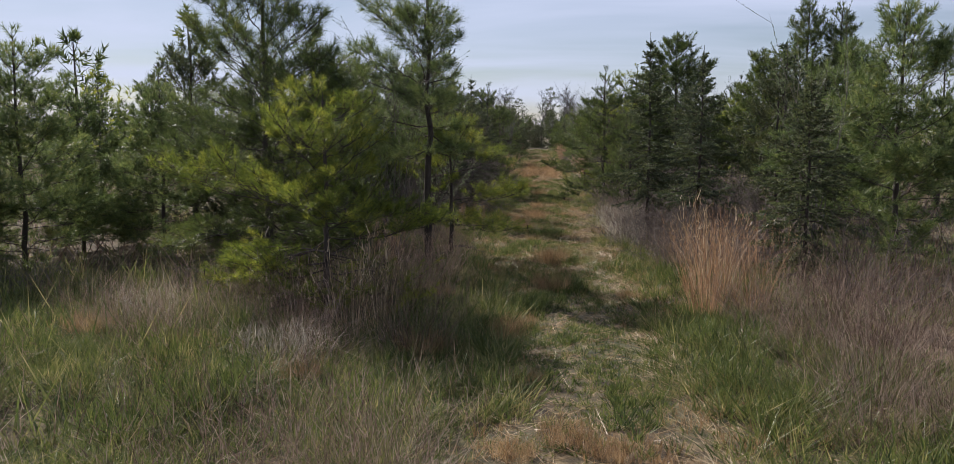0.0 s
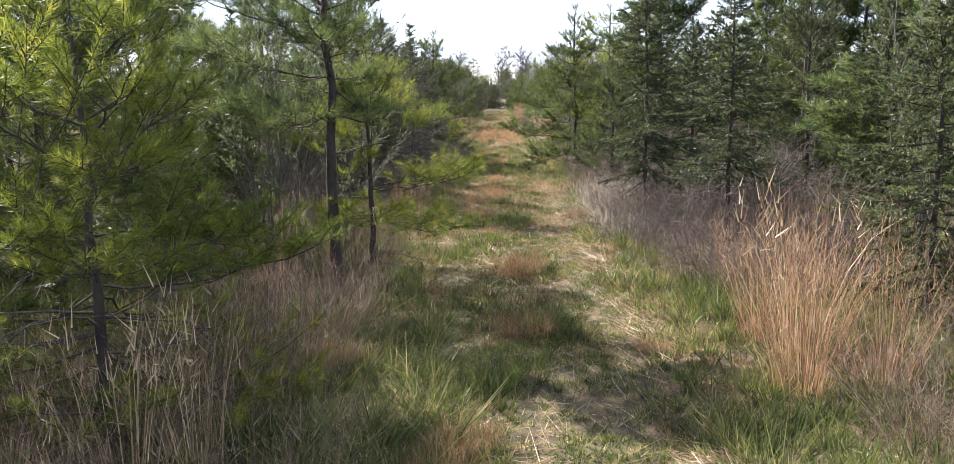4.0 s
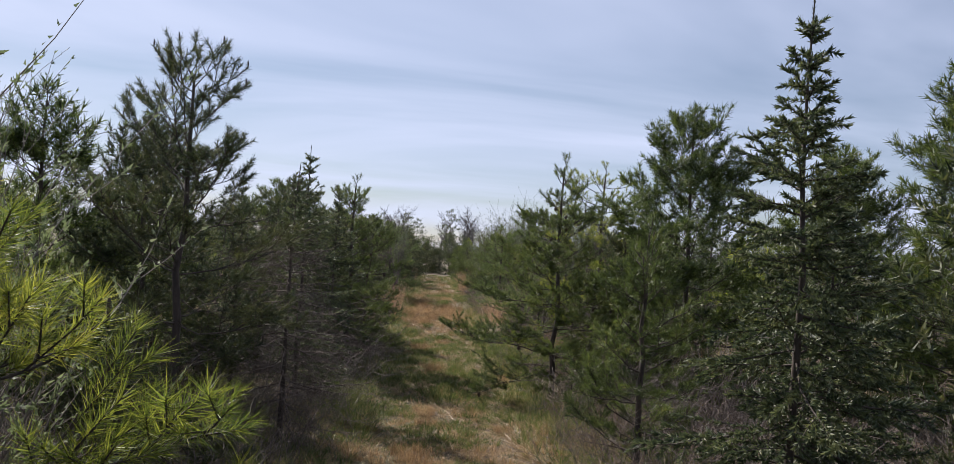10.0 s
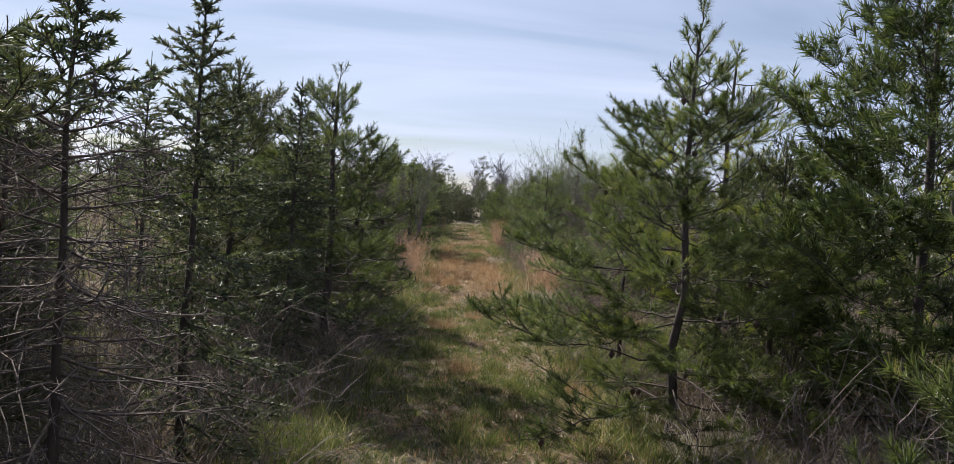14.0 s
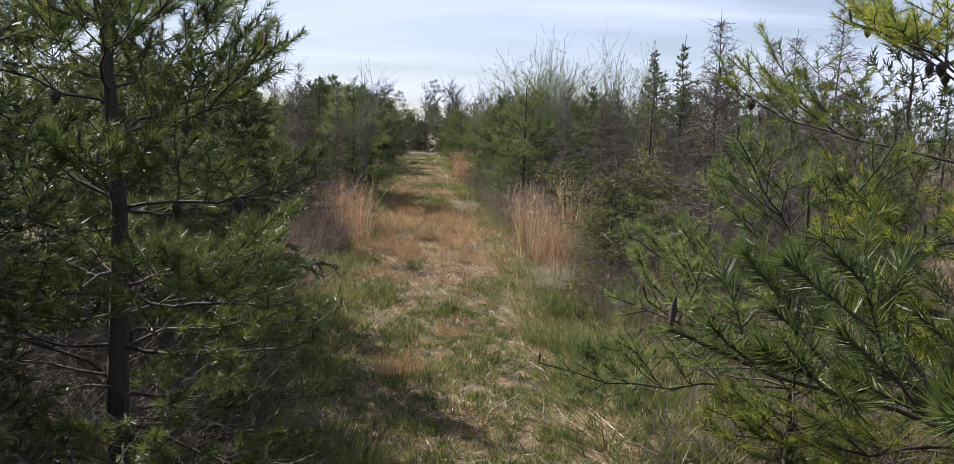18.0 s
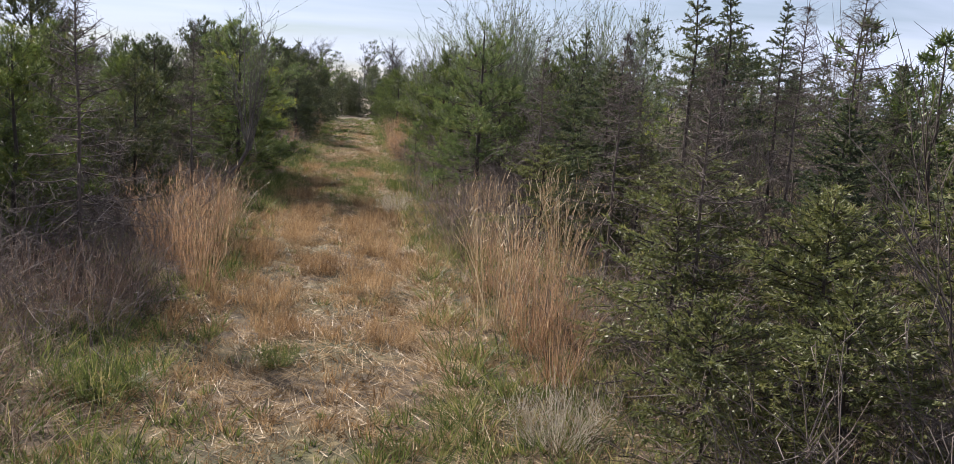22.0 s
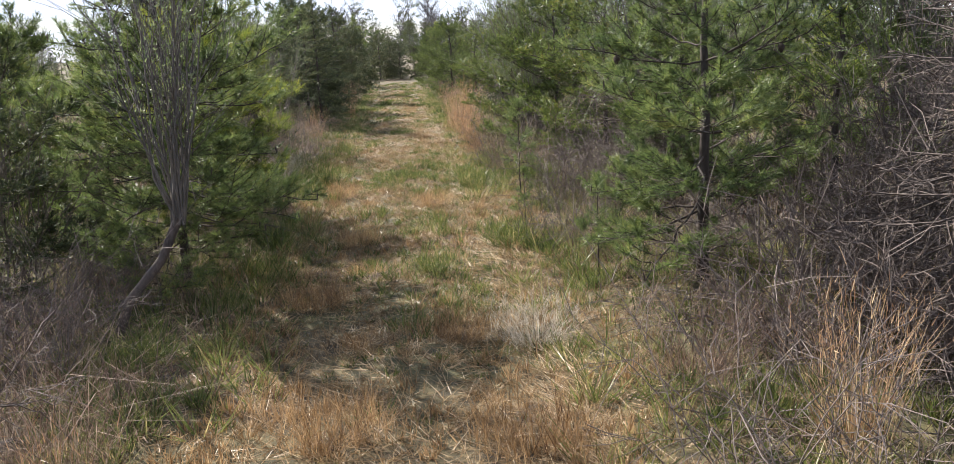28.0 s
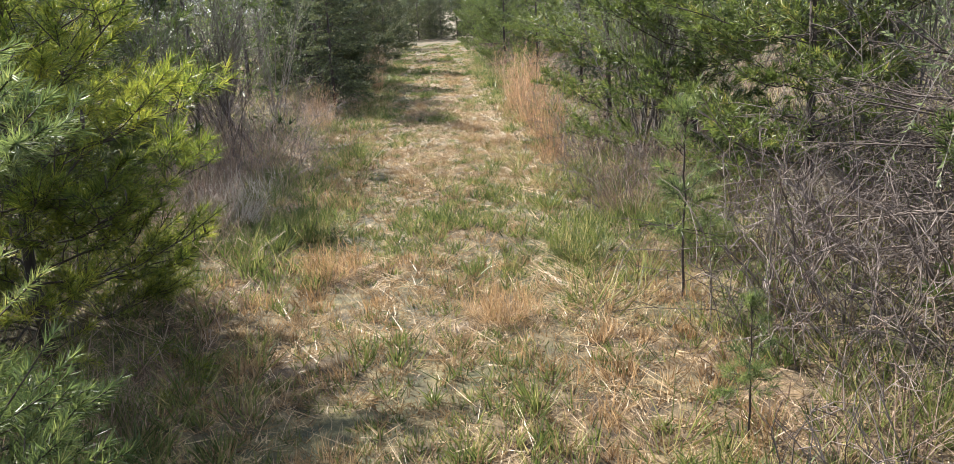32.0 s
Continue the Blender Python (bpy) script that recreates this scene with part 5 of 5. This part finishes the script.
for kind, x, y, size in ((rusty[0], 2.25, 7.8, 1.0), (rusty[0], 2.4, 7.3, 0.9), (rusty[1], 2.15, 8.2, 0.85), (rusty[1], 0.0, 13.2, 0.6), (rusty[0], -0.2, 13.6, 0.5), (rusty[1], 4.6, 46.6, 1.0), (rusty[0], 4.4, 44.0, 0.9), (rusty[0], 4.8, 48.0, 1.0), (rusty[1], 4.35, 42.9, 0.8), (rusty[1], 2.6, 51.0, 0.9), (rusty[0], 1.9, 45.8, 0.7),
                         (rusty[0], 1.15, 30.1, 0.85), (rusty[1], 1.2, 30.8, 0.8), (rusty[0], 1.0, 31.3, 0.85), (rusty[1], 1.3, 29.6, 0.7), (rusty[0], 0.9, 30.5, 0.9), (rusty[1], 1.2, 32.0, 0.75), (mauve[0], 1.1, 33.4, 0.65), (rusty[0], 1.3, 32.7, 0.6), (rusty[0], 3.4, 27.3, 0.75), (rusty[1], 3.45, 28.0, 0.85), (rusty[0], 3.55, 28.8, 0.8), (rusty[1], 3.5, 29.5, 0.7), (rusty[0], 3.7, 28.3, 0.8),
                         (rusty[0], 4.2, 32.8, 0.75), (tan, 3.9, 30.1, 1.05), (tan, 4.2, 29.8, 1.1), (tan, 4.4, 30.5, 1.1), (tan, 3.7, 30.7, 0.9), (tan, 4.1, 32.6, 0.8), (tan, 2.2, 7.9, 1.15), (tan, 3.35, 28.5, 1.0), (tan, 1.3, 30.9, 1.0), (tan, -0.75, 6.7, 0.9), (mauve[1], 1.15, 33.0, 0.6),
                         (mauve[0], -1.3, 6.2, 0.95), (mauve[1], -0.8, 7.4, 1.0), (mauve[0], -1.9, 6.4, 0.8), (mauve[1], -0.5, 7.8, 0.9), (mauve[0], -1.1, 7.0, 1.0), (mauve[1], -1.6, 6.9, 0.9), (mauve[0], -2.4, 6.1, 0.8), (mauve[1], -0.45, 9.0, 0.9), (mauve[0], -0.3, 11.0, 0.7),
                         (mauve[1], 2.0, 4.2, 0.75), (mauve[0], 2.7, 5.6, 1.0), (mauve[1], 3.0, 6.3, 1.05), (mauve[0], 2.5, 6.2, 0.95), (mauve[1], 3.3, 5.2, 1.0), (mauve[0], 2.6, 4.4, 0.9), (mauve[1], 3.0, 7.0, 1.0), (mauve[0], 2.5, 8.9, 0.9), (mauve[1], 2.3, 9.8, 0.8), (mauve[0], 2.2, 12.2, 0.8), (mauve[1], 2.35, 14.0, 0.9), (mauve[0], 2.7, 16.6, 0.8), (mauve[1], 0.6, 26.4, 0.8), (mauve[0], 0.3, 27.4, 0.9), (mauve[1], 0.6, 28.6, 0.9), (mauve[0], 3.7, 31.3, 0.9), (mauve[1], 3.9, 33.6, 0.8), (mauve[0], 1.4, 43.0, 0.9), (mauve[1], 1.2, 41.4, 0.8), (mauve[0], 0.9, 29.0, 0.7), (mauve[1], 0.8, 34.4, 0.7), (mauve[0], 1.15, 35.6, 0.6), (mauve[1], 1.35, 36.9, 0.55), (mauve[0], 1.5, 37.6, 0.6), (mauve[1], 1.3, 40.2, 0.8),
                         (white, 2.15, 12.7, 0.9), (white, 2.3, 13.7, 1.0), (white, 2.1, 11.8, 0.8), (white, 2.4, 14.2, 0.9), (white, -1.3, 5.6, 0.8), (white, -2.6, 6.6, 0.8), (white, 3.2, 26.6, 0.7), (white, 3.3, 34.4, 0.7),
                         (tuft, 2.8, 31.3, 1.2), (tuft, 2.2, 33.3, 1.1), (tuft, 3.0, 33.1, 1.2), (tuft, 2.2, 30.4, 1.0), (tuft, 0.2, 6.6, 0.8), (tuft, 2.95, 30.5, 1.0), (tuft, 1.8, 29.2, 1.1), (tuft, 2.6, 29.6, 1.1), (tuft, 1.7, 31.0, 1.0), (tuft, 2.7, 32.3, 1.2), (tuft, 2.05, 32.6, 1.0), (tuft, 2.4, 37.0, 0.9), (tuft, 2.1, 35.4, 1.0), (tuft, 2.9, 34.5, 0.9), (tuft, 1.9, 28.4, 0.9), (tuft, 2.6, 28.3, 0.9), (tuft, 0.9, 10.2, 0.8), (tuft, 0.75, 13.6, 0.9), (tuft, 1.1, 15.4, 0.9), (tuft, 3.2, 38.6, 0.9), (tuft, 2.3, 39.6, 1.0),
                         (green_tuft, 1.5, 26.1, 0.8), (green_tuft, 1.9, 27.8, 0.5), (green_tuft, 0.5, 7.6, 0.7), (green_tuft, 0.1, 5.2, 0.8), (green_tuft, -0.5, 4.6, 1.0), (green_tuft, 1.6, 5.2, 1.0), (green_tuft, 0.9, 8.6, 0.7), (green_tuft, 1.8, 6.0, 1.0), (green_tuft, -0.1, 6.2, 0.8), (green_tuft, 0.6, 17.2, 0.9), (green_tuft, 0.5, 18.4, 0.9), (green_tuft, 3.0, 25.4, 0.9), (green_tuft, 2.7, 24.4, 0.8), (green_tuft, 2.9, 36.0, 0.7), (green_tuft, 3.6, 36.6, 0.9), (green_tuft, 3.8, 39.6, 0.9), (green_tuft, 2.1, 40.4, 0.9), (green_tuft, 2.6, 3.6, 1.1), (green_tuft, 1.9, 3.3, 1.2), (green_tuft, 2.3, 2.9, 1.2)):
    again(kind, x, y, (x * 211 + y * 97) % 360, size)
for i in range(80):
    again((green_tuft, green_tuft, tuft, green_tuft, green_tuft, mauve[1])[i % 6], rng.uniform(-3.8, -0.25), rng.uniform(2.3, 6.4), rng.uniform(0, 360), rng.uniform(0.5, 1.15))
for i in range(20):
    y = rng.uniform(3.5, 26)
    again(tuft, path_x(y) + rng.normal(0, 0.6), y, rng.uniform(0, 360), rng.uniform(0.5, 1.1))
for i in range(66):
    y = rng.uniform(6.5, 55)
    side = -1 if rng.uniform() < 0.5 else 1
    kind = (mauve[0], mauve[1], rusty[0], white, green_tuft)[int(rng.choice(5, p=(0.3, 0.25, 0.15, 0.1, 0.2)))]
    again(kind, path_x(y) + side * (1.35 + rng.exponential(0.9)), y, rng.uniform(0, 360), rng.uniform(0.5, 0.95))

# ---------------------------------------------------------------- the far edge of the field
for i in range(12):
    y = 50 + 1.6 * i
    again((mid_dark, dark_right)[i % 2], path_x(y) + (1 if i % 2 else -1) * (1.75 - 0.05 * i + 0.3 * (i * 7 % 3)), y, 61 * i, 0.7 + 0.08 * (i * 5 % 4))
for i in range(9):
    again(mid_dark, path_x(73) - 3.2 + 0.8 * i, 71.5 + (i * 7 % 5) * 0.7, 77 * i, 0.62 + 0.05 * (i * 3 % 5))
for i in range(30):
    again((low_pine[2], low_pine[0], low_spruce[0])[i % 3], path_x(75) + rng.normal(0, 4.0), 72 + rng.uniform(-1, 6), rng.uniform(0, 360), rng.uniform(0.55, 0.95))
for i in range(30):
    again(low_pine[i % 4], path_x(84) + rng.normal(0, 14), 80 + rng.uniform(0, 16), rng.uniform(0, 360), rng.uniform(0.8, 1.2))


def far_tree(label, seed, height):
    """A tall leafless broadleaf tree: trunk, forked limbs and a haze of twigs."""
    rg = np.random.default_rng(seed)
    tree = tagged(new("bare_tree"), label, "tree", "far tree line")
    m, tw = Mesh(), Mesh()
    s = np.linspace(0, 1, 6)
    tp = np.stack([rg.normal(0, 0.1, 6) * s, rg.normal(0, 0.1, 6) * s, height * s], 1)
    m.tube(tp, 0.16 * (1.1 - s) + 0.02, 6)
    part("trunk", m, FAR_WOOD, tree)
    for k in range(20):
        b0, _ = at(tp, rg.uniform(0.3, 0.95))
        az = rg.uniform(0, 6.28)
        L = height * rg.uniform(0.15, 0.38)
        lp = curve_points(b0, (np.cos(az) * 0.7, np.sin(az) * 0.7, 0.9), L, 0.05, 5, rg, 0.1)
        tw.tube(lp, np.linspace(0.06, 0.018, 5), 3)
        for j in range(6):
            b1, t1 = at(lp, rg.uniform(0.3, 1))
            e1 = b1 + (t1 + rg.normal(0, 0.5, 3)) * L * rg.uniform(0.2, 0.5)
            tw.tube([b1, (b1 + e1) / 2 + rg.normal(0, 0.05, 3), e1], [0.024, 0.018, 0.01], 3)
            for q in range(2):
                e2 = b1 + (e1 - b1) * rg.uniform(0.3, 0.9)
                tw.tube([e2, e2 + rg.normal(0, 0.35, 3)], [0.014, 0.008], 3)
    part("branchwork", tw, FAR_WOOD, tree)
    return tree


far_a = put(far_tree("tall leafless grey tree in the far tree line", 190, 9.0), 20.0, 190.0)
far_b = put(far_tree("leafless grey tree in the far tree line", 191, 8.0), 4.0, 196.0)
far_pine = put(pine("pine_tree", "tall dark pine in the far tree line", 192, 9.5, 2.6, 0.5, NEEDLE_DARK, needle=0.3, whorl_gap=0.8, detail=0), 14.8, 172.0)
again(far_pine, 7.2, 186.0, 70, 0.95)
again(far_pine, 9.5, 192.0, 170, 0.85)
for i in range(64):
    x = 12 + rng.normal(0, 55)
    again((far_a, far_b)[i % 2] if rng.uniform() < 0.8 else far_pine, x, 195 + rng.uniform(0, 30), rng.uniform(0, 360), rng.uniform(0.7, 1.05))
band_crowns, band_wood = Mesh(), Mesh()
for i in range(150):
    x, y = 12 + rng.normal(0, 45), rng.uniform(150, 185)
    m4 = np.array(stand(x, y, rng.uniform(0, 360), rng.uniform(1.1, 1.9), 0.9))
    for nm, (v, q, tt) in low_arrays[2 if i % 3 else 0]:
        if nm != "branchwork":
            (band_crowns if nm == "crown" else band_wood).add(v @ m4[:3, :3].T + m4[:3, 3], q, tt)
twig_arrays = [mesh_arrays(c) for c in far_a.children]
for i in range(60):
    m4 = np.array(stand(12 + rng.normal(0, 40), rng.uniform(200, 240), rng.uniform(0, 360), rng.uniform(0.6, 0.95)))
    for v, q, tt in twig_arrays:
        band_wood.add(v @ m4[:3, :3].T + m4[:3, 3], q, tt)
band = tagged(new("far_woodland"), "dark wood of pines and leafless trees beyond the field", "woodland", kind="stuff")
tagged(part("crown_layer", band_crowns, NEEDLE_DARK, band), kind="stuff")
tagged(part("trunk_layer", band_wood, FAR_WOOD, band), kind="stuff")
